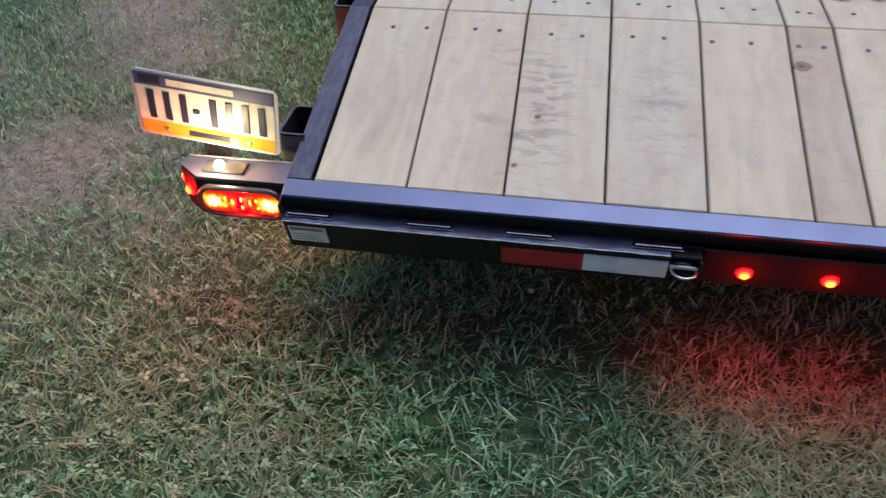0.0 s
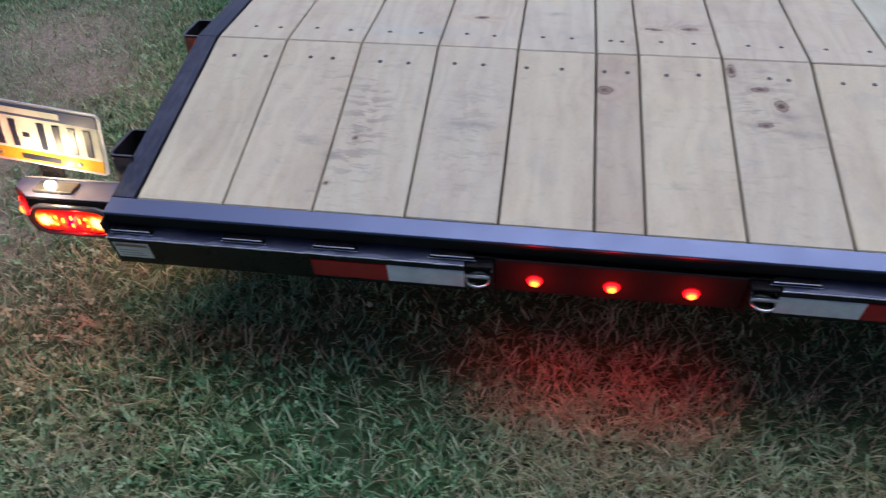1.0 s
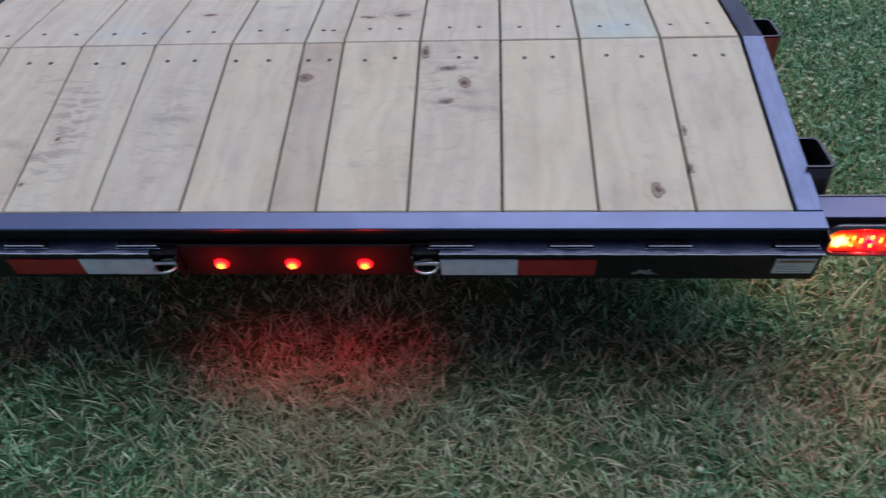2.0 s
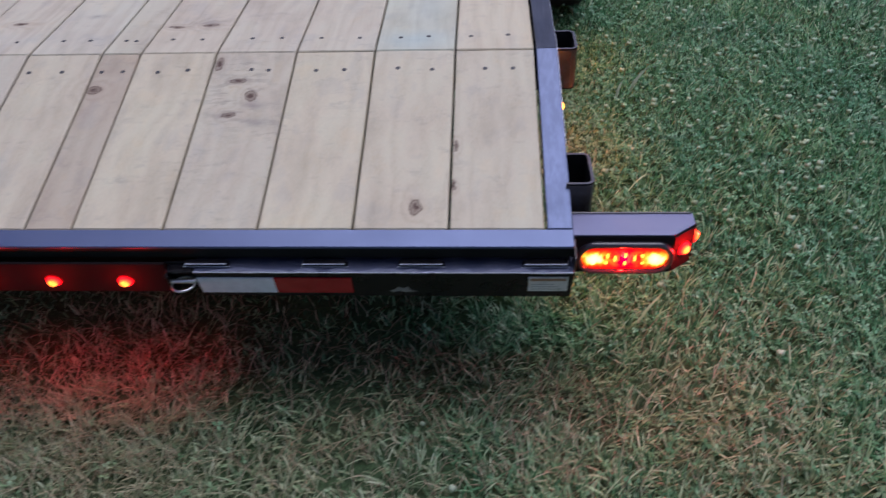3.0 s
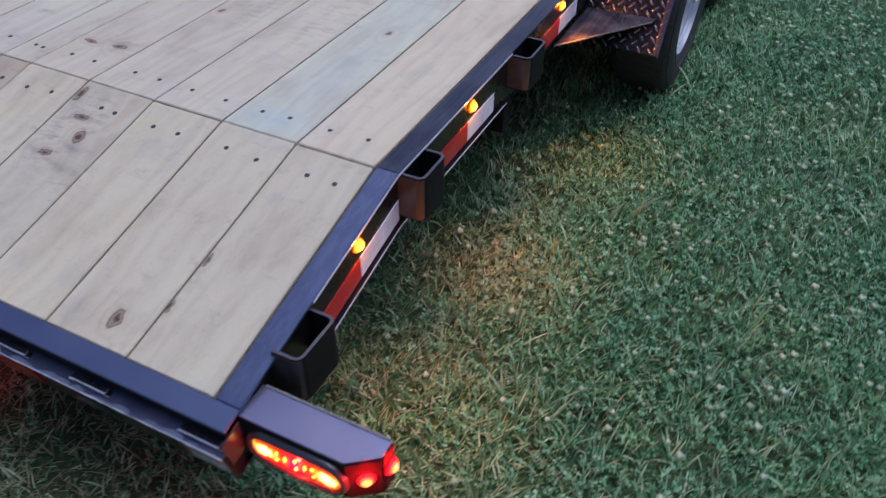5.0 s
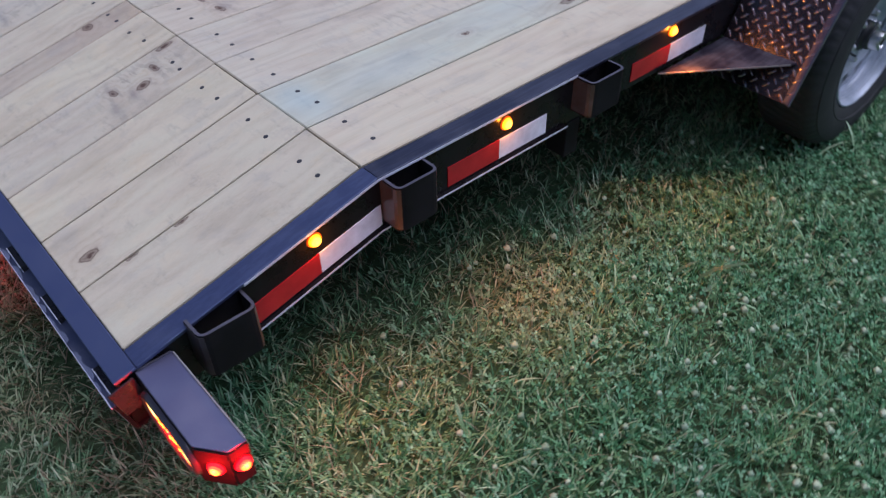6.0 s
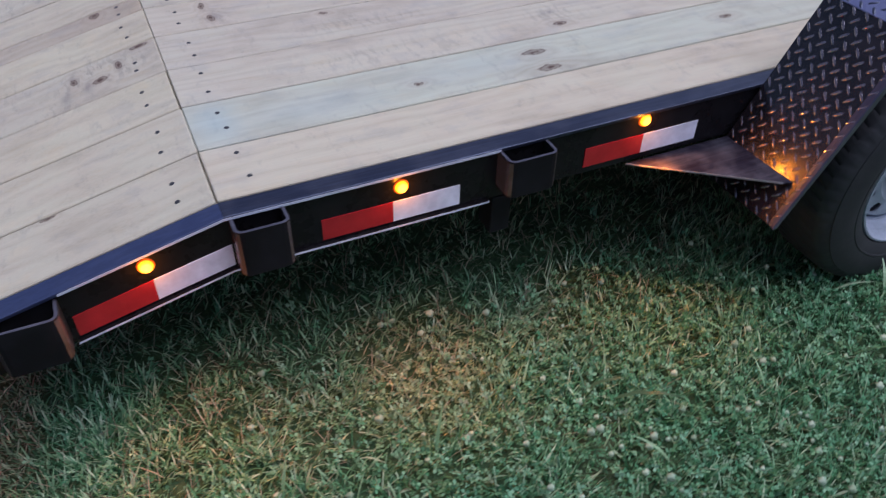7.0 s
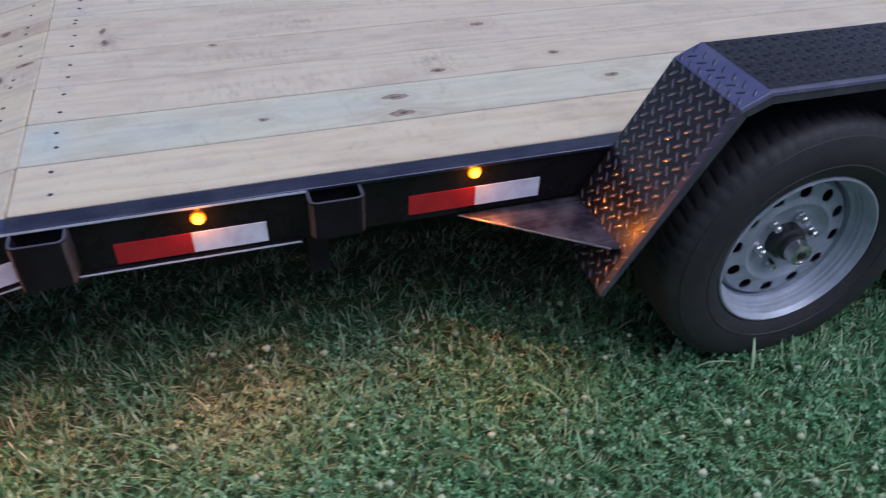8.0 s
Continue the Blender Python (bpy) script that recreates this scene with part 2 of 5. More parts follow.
def oval_lens_material():
    """A red lens lit from behind: hot at both ends, prisms breaking the light between them."""
    m, nodes, links, b = material("lit_red_oval_lens", (0.4, 0.015, 0.01), 0.25, 0.0, 0.2)
    place = nodes.new("ShaderNodeTexCoord").outputs["Object"]
    xyz = nodes.new("ShaderNodeSeparateXYZ")
    links.new(place, xyz.inputs[0])
    far = math_node(nodes, links, "DIVIDE", math_node(nodes, links, "SUBTRACT", math_node(nodes, links, "ABSOLUTE", xyz.outputs[0]), 0.060), 0.0145)
    up = math_node(nodes, links, "DIVIDE", xyz.outputs[2], 0.0145)
    d2 = math_node(nodes, links, "ADD", math_node(nodes, links, "MULTIPLY", far, far), math_node(nodes, links, "MULTIPLY", up, up))
    hot = math_node(nodes, links, "POWER", 2.718, math_node(nodes, links, "MULTIPLY", d2, -1.0))
    wide = math_node(nodes, links, "MULTIPLY", math_node(nodes, links, "POWER", 2.718, math_node(nodes, links, "MULTIPLY", d2, -0.12)), 0.24)
    cells = nodes.new("ShaderNodeTexVoronoi")
    cells.inputs["Scale"].default_value = 1.0
    s = nodes.new("ShaderNodeMapping")
    s.inputs["Scale"].default_value = (150, 150, 85)
    links.new(place, s.inputs["Vector"])
    links.new(s.outputs["Vector"], cells.inputs["Vector"])
    grit = nodes.new("ShaderNodeSeparateColor")
    links.new(cells.outputs["Color"], grit.inputs[0])
    rim = math_node(nodes, links, "DIVIDE", xyz.outputs[2], 0.026)
    fade = math_node(nodes, links, "SUBTRACT", 1.0, math_node(nodes, links, "POWER", math_node(nodes, links, "ABSOLUTE", rim), 3.0))
    level = math_node(nodes, links, "ADD", hot, math_node(nodes, links, "MULTIPLY", math_node(nodes, links, "ADD", wide, 0.16), math_node(nodes, links, "MULTIPLY_ADD", grit.outputs[0], 1.3)))
    level = math_node(nodes, links, "MULTIPLY", level, math_node(nodes, links, "MAXIMUM", fade, 0.05))
    tone = ramp(nodes, [(0.0, (1.0, 0.006, 0.004)), (0.22, (1.0, 0.030, 0.003)), (0.42, (1.0, 0.16, 0.004)), (0.65, (1.0, 0.42, 0.02)), (1.0, (1.0, 0.72, 0.22))])
    links.new(level, tone.inputs[0])
    links.new(tone.outputs[0], b.inputs["Emission Color"])
    links.new(math_node(nodes, links, "MULTIPLY_ADD", level, 1.7), b.inputs["Emission Strength"])
    return m


def reflective_material(name, base):
    m, nodes, links, b = material(name, base, 0.2, 0.0, 0.5)
    pos = nodes.new("ShaderNodeNewGeometry").outputs["Position"]
    v = nodes.new("ShaderNodeTexVoronoi")
    v.inputs["Scale"].default_value = 260
    links.new(pos, v.inputs["Vector"])
    n = noise_tex(nodes, links, 24, 4, 0.6, pos)
    r = ramp(nodes, [(0.3, (0.78, 0.78, 0.80)), (0.7, (1.05, 1.05, 1.05))])
    links.new(n.outputs["Fac"], r.inputs[0])
    links.new(mix_color(nodes, links, 1.0, base, r.outputs[0], "MULTIPLY"), b.inputs["Base Color"])
    bump(nodes, links, v.outputs["Distance"], b, 0.15, 0.0006)
    return m


def rubber_material():
    m, nodes, links, b = material("tyre_rubber", (0.028, 0.028, 0.030), 0.62, 0, 0.4)
    pos = nodes.new("ShaderNodeNewGeometry").outputs["Position"]
    n = noise_tex(nodes, links, 22, 5, 0.65, pos)
    r = ramp(nodes, [(0.35, (0.026, 0.026, 0.029)), (0.75, (0.040, 0.039, 0.041))])
    links.new(n.outputs["Fac"], r.inputs[0])
    links.new(r.outputs[0], b.inputs["Base Color"])
    fine = noise_tex(nodes, links, 240, 2, 0.5, pos)
    bump(nodes, links, fine.outputs["Fac"], b, 0.2, 0.0008)
    return m


def rim_material():
    m, nodes, links, b = material("silver_wheel_paint", (0.55, 0.56, 0.60), 0.36, 0.15, 0.5)
    pos = nodes.new("ShaderNodeNewGeometry").outputs["Position"]
    n = noise_tex(nodes, links, 18, 5, 0.7, pos)
    r = ramp(nodes, [(0.35, (0.33, 0.37, 0.42)), (0.6, (0.42, 0.46, 0.53))])
    links.new(n.outputs["Fac"], r.inputs[0])
    links.new(r.outputs[0], b.inputs["Base Color"])
    return m


def blade_material(name, stops, rough=0.5, dry=None):
    """Leaves that differ from one to the next, with yellowed patches as the lawn has them."""
    m, nodes, links, b = material(name, stops[0][1], rough, 0, 0.45)
    geo = nodes.new("ShaderNodeNewGeometry")
    r = ramp(nodes, stops)
    links.new(geo.outputs["Random Per Island"], r.inputs[0])
    c = r.outputs[0]
    n = noise_tex(nodes, links, 2.6, 4, 0.6, geo.outputs["Position"])
    tint = ramp(nodes, [(0.35, (0.74, 0.90, 0.92)), (0.65, (1.10, 1.07, 0.95))])
    links.new(n.outputs["Fac"], tint.inputs[0])
    c = mix_color(nodes, links, 0.8, c, tint.outputs[0], "MULTIPLY")
    if dry:
        patch = nodes.new("ShaderNodeVertexColor")
        patch.layer_name = "dry"
        c = mix_color(nodes, links, patch.outputs["Color"], c, dry)
    links.new(c, b.inputs["Base Color"])
    trans = nodes.new("ShaderNodeBsdfTranslucent")
    links.new(c, trans.inputs["Color"])
    add = nodes.new("ShaderNodeMixShader")
    add.inputs[0].default_value = 0.32
    links.new(b.outputs[0], add.inputs[1])
    links.new(trans.outputs[0], add.inputs[2])
    links.new(add.outputs[0], nodes["Material Output"].inputs["Surface"])
    return m


# worn earth: x, y, radius, how bare
BARE_PATCHES = [(-2.0, 0.60, 0.38, 0.92), (-1.72, 0.42, 0.20, 0.7), (-1.95, 1.34, 0.32, 0.92), (-2.25, 1.75, 0.36, 0.9), (-2.85, 0.9, 0.4, 0.8)]


def soil_material():
    m, nodes, links, b = material("lawn_soil", (0.06, 0.05, 0.035), 0.9, 0, 0.2)
    pos = nodes.new("ShaderNodeNewGeometry").outputs["Position"]
    n = noise_tex(nodes, links, 1.3, 6, 0.65, pos)
    fine = noise_tex(nodes, links, 70, 5, 0.7, pos)
    big = ramp(nodes, [(0.35, (0.042, 0.095, 0.045)), (0.52, (0.058, 0.110, 0.050)), (0.72, (0.090, 0.112, 0.060))])
    links.new(n.outputs["Fac"], big.inputs[0])
    small = ramp(nodes, [(0.3, (0.45, 0.45, 0.45)), (0.7, (1.4, 1.35, 1.3))])
    links.new(fine.outputs["Fac"], small.inputs[0])
    here = nodes.new("ShaderNodeSeparateXYZ")
    links.new(pos, here.inputs[0])
    worn = None
    for cx, cy, size, much in BARE_PATCHES:
        dx = math_node(nodes, links, "DIVIDE", math_node(nodes, links, "SUBTRACT", here.outputs[0], cx), size)
        dy = math_node(nodes, links, "DIVIDE", math_node(nodes, links, "SUBTRACT", here.outputs[1], cy), size)
        d2 = math_node(nodes, links, "ADD", math_node(nodes, links, "MULTIPLY", dx, dx), math_node(nodes, links, "MULTIPLY", dy, dy))
        g = math_node(nodes, links, "MULTIPLY", math_node(nodes, links, "POWER", 2.718, math_node(nodes, links, "MULTIPLY", d2, -0.8)), much)
        worn = g if worn is None else math_node(nodes, links, "MAXIMUM", worn, g)
    earth = mix_color(nodes, links, worn, big.outputs[0], (0.36, 0.30, 0.265))
    links.new(mix_color(nodes, links, 1.0, earth, small.outputs[0], "MULTIPLY"), b.inputs["Base Color"])
    bump(nodes, links, fine.outputs["Fac"], b, 0.8, 0.012)
    return m


WOOD = wood_material()
PAINT = paint_material("black_enamel", (0.009, 0.008, 0.0095), 0.26, 0.08, 1.22)
# sky's blue reflection is put into this black paint's base and specular tint
PAINT_TOP = paint_material("black_enamel_skylit", (0.024, 0.029, 0.070), 0.42, 0.12, 2.42, (0.50, 0.63, 1.0))
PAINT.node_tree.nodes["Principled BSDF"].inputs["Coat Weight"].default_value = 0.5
# dust, plus a lavender sky reflection put into the colour
PAINT_LID = paint_material("dusty_skylit_lid", (0.055, 0.052, 0.088), 0.38, 0.5, 2.6, (0.62, 0.66, 1.0))
# lighter and darker copies of that paint, for more and less reflected sky
PAINT_SIDE = paint_material("black_enamel_side_lit", (0.023, 0.028, 0.066), 0.40, 0.15, 2.4, (0.50, 0.63, 1.0), 0.25)
PAINT_RAIL = paint_material("black_enamel_rail_dim", (0.014, 0.015, 0.026), 0.30, 0.3, 1.9, (0.62, 0.72, 1.0), 0.4)
# dark paint whose blue tint stands for sky seen in the shelf
SHELF = paint_material("skylit_enamel_shelf", (0.018, 0.020, 0.040), 0.36, 0.6, 1.95, (0.55, 0.65, 1.0))
PAINT_DARK = paint_material("black_undercoat", (0.009, 0.009, 0.010), 0.6, 0.1, 1.15)
TREAD = paint_material("black_tread_plate", (0.010, 0.009, 0.011), 0.2, 0.08, 1.18)
TREAD.node_tree.nodes["Principled BSDF"].inputs["Coat Weight"].default_value = 0.4
# the fender's own plate again, glossier so the slopes take up amber light
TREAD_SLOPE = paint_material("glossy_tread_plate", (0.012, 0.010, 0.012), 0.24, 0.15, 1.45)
# bars made pale and metallic to put brighter glints on them
TREAD_BAR = paint_material("glint_tread_bars", (0.27, 0.235, 0.25), 0.22, 0.3, 1.5)
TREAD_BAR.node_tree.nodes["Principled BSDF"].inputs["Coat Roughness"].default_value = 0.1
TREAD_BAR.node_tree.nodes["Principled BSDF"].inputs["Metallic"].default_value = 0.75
CHIP = paint_material("pale_chips", (0.16, 0.18, 0.27), 0.5, 0.5, 1.5)
# lighter brown that paints in the amber lamps' light on the black pockets
CHEEK = paint_material("amber_lit_paint", (0.060, 0.046, 0.040), 0.34, 0.8, 1.5)
# black plate at the bend, its lavender sky reflection put into the colour
BENT = paint_material("skylit_bent_plate", (0.050, 0.052, 0.110), 0.40, 0.3, 2.6, (0.56, 0.64, 1.0))
# sky highlight along the rolled edge, tinted into the paint
ROLLED = paint_material("skylit_rolled_edge", (0.030, 0.030, 0.045), 0.4, 0.5, 1.9, (0.62, 0.68, 1.0))
WORN_LIP = paint_material("scuffed_black_lip", (0.055, 0.05, 0.065), 0.4, 0.9, 1.5)
TREAD.node_tree.nodes["Principled BSDF"].inputs["Coat Roughness"].default_value = 0.13
LAMP_PLATE = paint_material("satin_black_plate", (0.016, 0.011, 0.011), 0.8, 0.05, 1.2)
LAMP_PLATE.node_tree.nodes["Principled BSDF"].inputs["Coat Weight"].default_value = 0.0
PAINT_DARK.node_tree.nodes["Principled BSDF"].inputs["Coat Weight"].default_value = 0.0
END_GLOSS = paint_material("glossy_black_end", (0.03, 0.022, 0.024), 0.22, 0.1, 1.5)
GUSSET = paint_material("scuffed_black_enamel", (0.014, 0.012, 0.020), 0.34, 0.7, 1.45, (0.8, 0.8, 1.0), 0.7)
EDGE = paint_material("pale_bluish_edge", (0.62, 0.64, 0.74), 0.4, 0.3)
SCUFF = paint_material("chipped_primer", (0.28, 0.27, 0.27), 0.6, 0.5)
STEEL = material("zinc_plated_steel", (0.62, 0.62, 0.64), 0.28, 1.0)[0]
SCREW = material("blued_deck_screw", (0.06, 0.06, 0.065), 0.5, 0.6)[0]
TAPE_RED = reflective_material("red_reflective_tape", (0.50, 0.022, 0.028))
TAPE_WHITE = reflective_material("white_reflective_tape", (0.86, 0.88, 1.0))
STICKER = reflective_material("white_sticker", (0.84, 0.80, 0.79))
SMALL_PRINT = material("grey_small_print", (0.34, 0.32, 0.33), 0.5)[0]
STICKER_BAND = material("brown_sticker_band", (0.32, 0.17, 0.10), 0.5)[0]
RED_LENS = emitter("lit_red_lens", (1.0, 0.006, 0.006), 5.0, (0.25, 0.004, 0.004), 0.25)
RED_CORE = emitter("red_led_core", (1.0, 0.20, 0.018), 5.0, (0.25, 0.004, 0.004), 0.25)
# bezels emit faintly to stand in for the halo round each lens
RED_FLANGE = emitter("red_halo_flange", (1.0, 0.004, 0.003), 0.30, (0.3, 0.004, 0.004))
AMBER_FLANGE = emitter("amber_halo_flange", (1.0, 0.10, 0.001), 0.55, (0.3, 0.06, 0.002))
OVAL_LENS = oval_lens_material()
OVAL_LED = emitter("oval_led_dot", (1.0, 0.42, 0.03), 4.0)
GROMMET = paint_material("rubber_grommet", (0.030, 0.026, 0.034), 0.32, 0.2, 1.6)
AMBER_LENS = emitter("lit_amber_lens", (1.0, 0.22, 0.001), 4.0, (0.3, 0.08, 0.002), 0.3)
AMBER_CORE = emitter("amber_led_core", (1.0, 0.46, 0.030), 5.0, (0.3, 0.08, 0.002), 0.3)
PLATE_LAMP = emitter("lit_plate_bulb", (1.0, 0.86, 0.55), 30.0, (0.8, 0.8, 0.7))
PLATE_WHITE = reflective_material("plate_white", (0.68, 0.66, 0.58))
PLATE_BLUE = material("plate_dark_blue", (0.07, 0.08, 0.18), 0.35)[0]
PLATE_GOLD = reflective_material("plate_gold", (0.72, 0.36, 0.03))
PLATE_INK = material("plate_ink", (0.02, 0.022, 0.05), 0.4)[0]
PLATE_RIM = material("plate_aluminium", (0.55, 0.55, 0.60), 0.4, 0.4)[0]
RUBBER = rubber_material()
RIM = rim_material()
HUB_BLACK = paint_material("hub_black", (0.02, 0.02, 0.02), 0.5, 0.3)
SOIL = soil_material()
GRASS = blade_material("lawn_grass", [(0.0, (0.022, 0.085, 0.036)), (0.40, (0.105, 0.300, 0.138)), (0.72, (0.300, 0.540, 0.290)), (1.0, (0.72, 0.80, 0.56))], 0.32, (0.42, 0.395, 0.25))
STRAW = blade_material("dry_straw", [(0.0, (0.20, 0.16, 0.10)), (0.6, (0.35, 0.31, 0.20)), (1.0, (0.50, 0.45, 0.32))], 0.6)
CLOVER = blade_material("clover_leaf", [(0.0, (0.030, 0.120, 0.050)), (0.55, (0.112, 0.335, 0.160)), (1.0, (0.30, 0.56, 0.33))], 0.38, (0.42, 0.35, 0.20))
WEED = blade_material("pale_weed_leaf", [(0.0, (0.18, 0.36, 0.21)), (1.0, (0.30, 0.47, 0.32))], 0.45)
FLOWER = blade_material("clover_flower", [(0.0, (0.34, 0.46, 0.30)), (1.0, (0.66, 0.76, 0.58))], 0.7)


# ---- mesh helpers ----
def mesh_from(bm, name, mat, smooth=False):
    me = bpy.data.meshes.new(name)
    bmesh.ops.recalc_face_normals(bm, faces=bm.faces)
    if smooth is True:
        for e in bm.edges:
            e.smooth = len(e.link_faces) != 2 or e.calc_face_angle() < 0.6
    bm.to_mesh(me)
    bm.free()
    me.materials.append(mat)
    if smooth:
        for p in me.polygons:
            p.use_smooth = True
    return me


def part(name, bm, mat, parent, label="", at=None, smooth=False):
    ob = new(name, mesh_from(bm, name, mat, smooth) if isinstance(bm, bmesh.types.BMesh) else bm)
    ob.parent = parent
    if at is not None:
        ob.matrix_basis = at
    return tagged(ob, label)


def box(x0, x1, y0, y1, z0, z1, bevel=0.0, bm=None):
    own = bmesh.new()
    bmesh.ops.create_cube(own, size=1)
    for v in own.verts:
        v.co = Vector(((x0 + x1) / 2 + v.co.x * (x1 - x0), (y0 + y1) / 2 + v.co.y * (y1 - y0), (z0 + z1) / 2 + v.co.z * (z1 - z0)))
    if bevel:
        bmesh.ops.bevel(own, geom=own.edges[:], offset=bevel, segments=1, affect="EDGES")
    return merge(bm, own)


def merge(bm, own):
    if bm is None:
        return own
    me = bpy.data.meshes.new("temporary")
    own.to_mesh(me)
    own.free()
    bm.from_mesh(me)
    bpy.data.meshes.remove(me)
    return bm


def prism(points, vec, bevel=0.0, bm=None):
    """A polygon of 3D points swept along vec."""
    own = bmesh.new()
    a = [own.verts.new(p) for p in points]
    b = [own.verts.new(Vector(p) + Vector(vec)) for p in points]
    own.faces.new(a)
    own.faces.new(b[::-1])
    for i in range(len(a)):
        j = (i + 1) % len(a)
        own.faces.new((a[i], b[i], b[j], a[j]))
    bmesh.ops.recalc_face_normals(own, faces=own.faces)
    if bevel:
        bmesh.ops.bevel(own, geom=own.edges[:], offset=bevel, segments=1, affect="EDGES")
    return merge(bm, own)


def lathe(profile, n, bm=None, closed=False):
    """(radius, x) pairs turned about the x axis."""
    own = bmesh.new()
    rows = [[own.verts.new((x, r * math.cos(2 * math.pi * i / n), r * math.sin(2 * math.pi * i / n))) for i in range(n)] for r, x in profile]
    pairs = list(zip(rows, rows[1:])) + ([(rows[-1], rows[0])] if closed else [])
    for a, b in pairs:
        for i in range(n):
            own.faces.new((a[i], a[(i + 1) % n], b[(i + 1) % n], b[i]))
    if not closed:
        own.faces.new(rows[0])
        own.faces.new(rows[-1])
    return merge(bm, own)


def oval(w, h, y0, y1, n=20, bevel=0.0):
    """A stadium of width w and height h in x and z, from y0 to y1."""
    r, flat, pts = h / 2, w / 2 - h / 2, []
    for i in range(n):
        a = 2 * math.pi * i / n - math.pi / 2 + math.pi / n
        pts.append(((flat if math.cos(a) > 0 else -flat) + r * math.cos(a), y0, r * math.sin(a)))
    return prism(pts, (0, y1 - y0, 0), bevel)


def torus(r, thick, n=28, m=14, squash=1.0):
    bm = bmesh.new()
    rows = []
    for i in range(n):
        a = 2 * math.pi * i / n
        rows.append([bm.verts.new(((r + thick * math.cos(2 * math.pi * j / m)) * math.cos(a), (r + thick * math.cos(2 * math.pi * j / m)) * math.sin(a) * squash, thick * math.sin(2 * math.pi * j / m))) for j in range(m)])
    for i in range(n):
        for j in range(m):
            bm.faces.new((rows[i][j], rows[(i + 1) % n][j], rows[(i + 1) % n][(j + 1) % m], rows[i][(j + 1) % m]))
    return bm


def point_lamp(name, place, color, watts, radius=0.012):
    data = bpy.data.lights.new(name, "POINT")
    data.energy, data.color, data.shadow_soft_size = watts, color, radius
    ob = new(name, data)
    ob.location = place
    return ob


# ---- ground ----
bm = bmesh.new()
bmesh.ops.create_grid(bm, x_segments=2, y_segments=2, size=400)
for v in bm.verts:
    v.co.z = GROUND
ground = tagged(new("ground", mesh_from(bm, "ground", SOIL)), "patchy brown and green lawn soil under the trailer", "ground", kind="structure")

# ---- trailer ----
trailer = tagged(new("flatbed_trailer"), "black steel flatbed trailer with new pine deck and lit lamps", "trailer")

def ragged_strip(x0, x1, y0, y1, z0, z1, seed):
    """A thin strip along x with an uneven lower and rear edge."""
    g = random.Random(seed)
    n = max(4, int((x1 - x0) / 0.018))
    bm = bmesh.new()
    rings = []
    for k in range(n + 1):
        x = x0 + (x1 - x0) * k / n
        thin = g.uniform(0.25, 1.0)
        zb, yb = z1 - (z1 - z0) * thin, y0 + (y1 - y0) * g.uniform(0.4, 1.0)
        rings.append([bm.verts.new(p) for p in ((x, y0, zb), (x, y0, z1), (x, yb, z1), (x, yb, zb))])
    for p, q in zip(rings, rings[1:]):
        for k in range(4):
            bm.faces.new((p[k], p[(k + 1) % 4], q[(k + 1) % 4], q[k]))
    bm.faces.new(rings[0])
    bm.faces.new(rings[-1])
    return bm


# side rails: a top flange and an outer web, sloping at the tail
for side in (-1, 1):
    for y0, y1 in ((0.014, HINGE_Y), (HINGE_Y, DECK_END)):
        z0, z1 = top_z(y0), top_z(y1)
        run = (0, y1 - y0, z1 - z0)
        o, i, w = side * OUTER, side * (HALF + 0.004), side * (OUTER - 0.007)
        deep = 0.128
        section = [(w, y0, z0 - 0.009), (w, y0, z0 - deep), (w - side * 0.006, y0, z0 - deep), (w - side * 0.006, y0, z0 - 0.009)]
        rail = part("side_rail", prism(section, run), PAINT, trailer)
        yf = max(y0, 0.0505)
        zf = top_z(yf)
        flange = [(i, yf, zf), (o, yf, zf), (o, yf, zf - 0.009), (i, yf, zf - 0.009)]
        # left and level flanges take the darker copy, as if reflecting less sky
        part("top_flange", prism(flange, (0, y1 - yf, z1 - zf), 0.0015), PAINT_SIDE if y0 < 0.1 and side > 0 else PAINT_RAIL, rail, "black top flange with reflected sky in its paint")
        # thin pale bluish strip on the lip, from y 0.268 to 1.155
        ya, yb = max(y0, 0.268), min(y1, 1.155)
        za, zb = top_z(ya) - 0.0085, top_z(yb) - 0.0085
        part("pale_edge", prism([(o, ya, za), (o, ya, za + 0.005), (o, yb, zb + 0.005), (o, yb, zb)], (side * 0.0012, 0, 0)), EDGE, rail, "bright pale edge")
        end = min(y1, 1.134)
        begin = max(y0, 0.272)
        zb, ze = top_z(begin) - deep, top_z(end) - deep
        lip = [(w - side * 0.03, begin, zb), (o + side * 0.002, begin, zb), (o + side * 0.002, begin, zb - 0.006), (w - side * 0.03, begin, zb - 0.006)]
        flange = part("bottom_flange", prism(lip, (0, end - begin, ze - zb), 0.001), PAINT, rail)
        x = o + side * 0.002
        part("pale_edge", prism([(x, begin, zb - 0.005), (x, begin, zb - 0.001), (x, end, ze - 0.001), (x, end, ze - 0.005)], (side * 0.0012, 0, 0)), EDGE, rail, "bright pale edge")

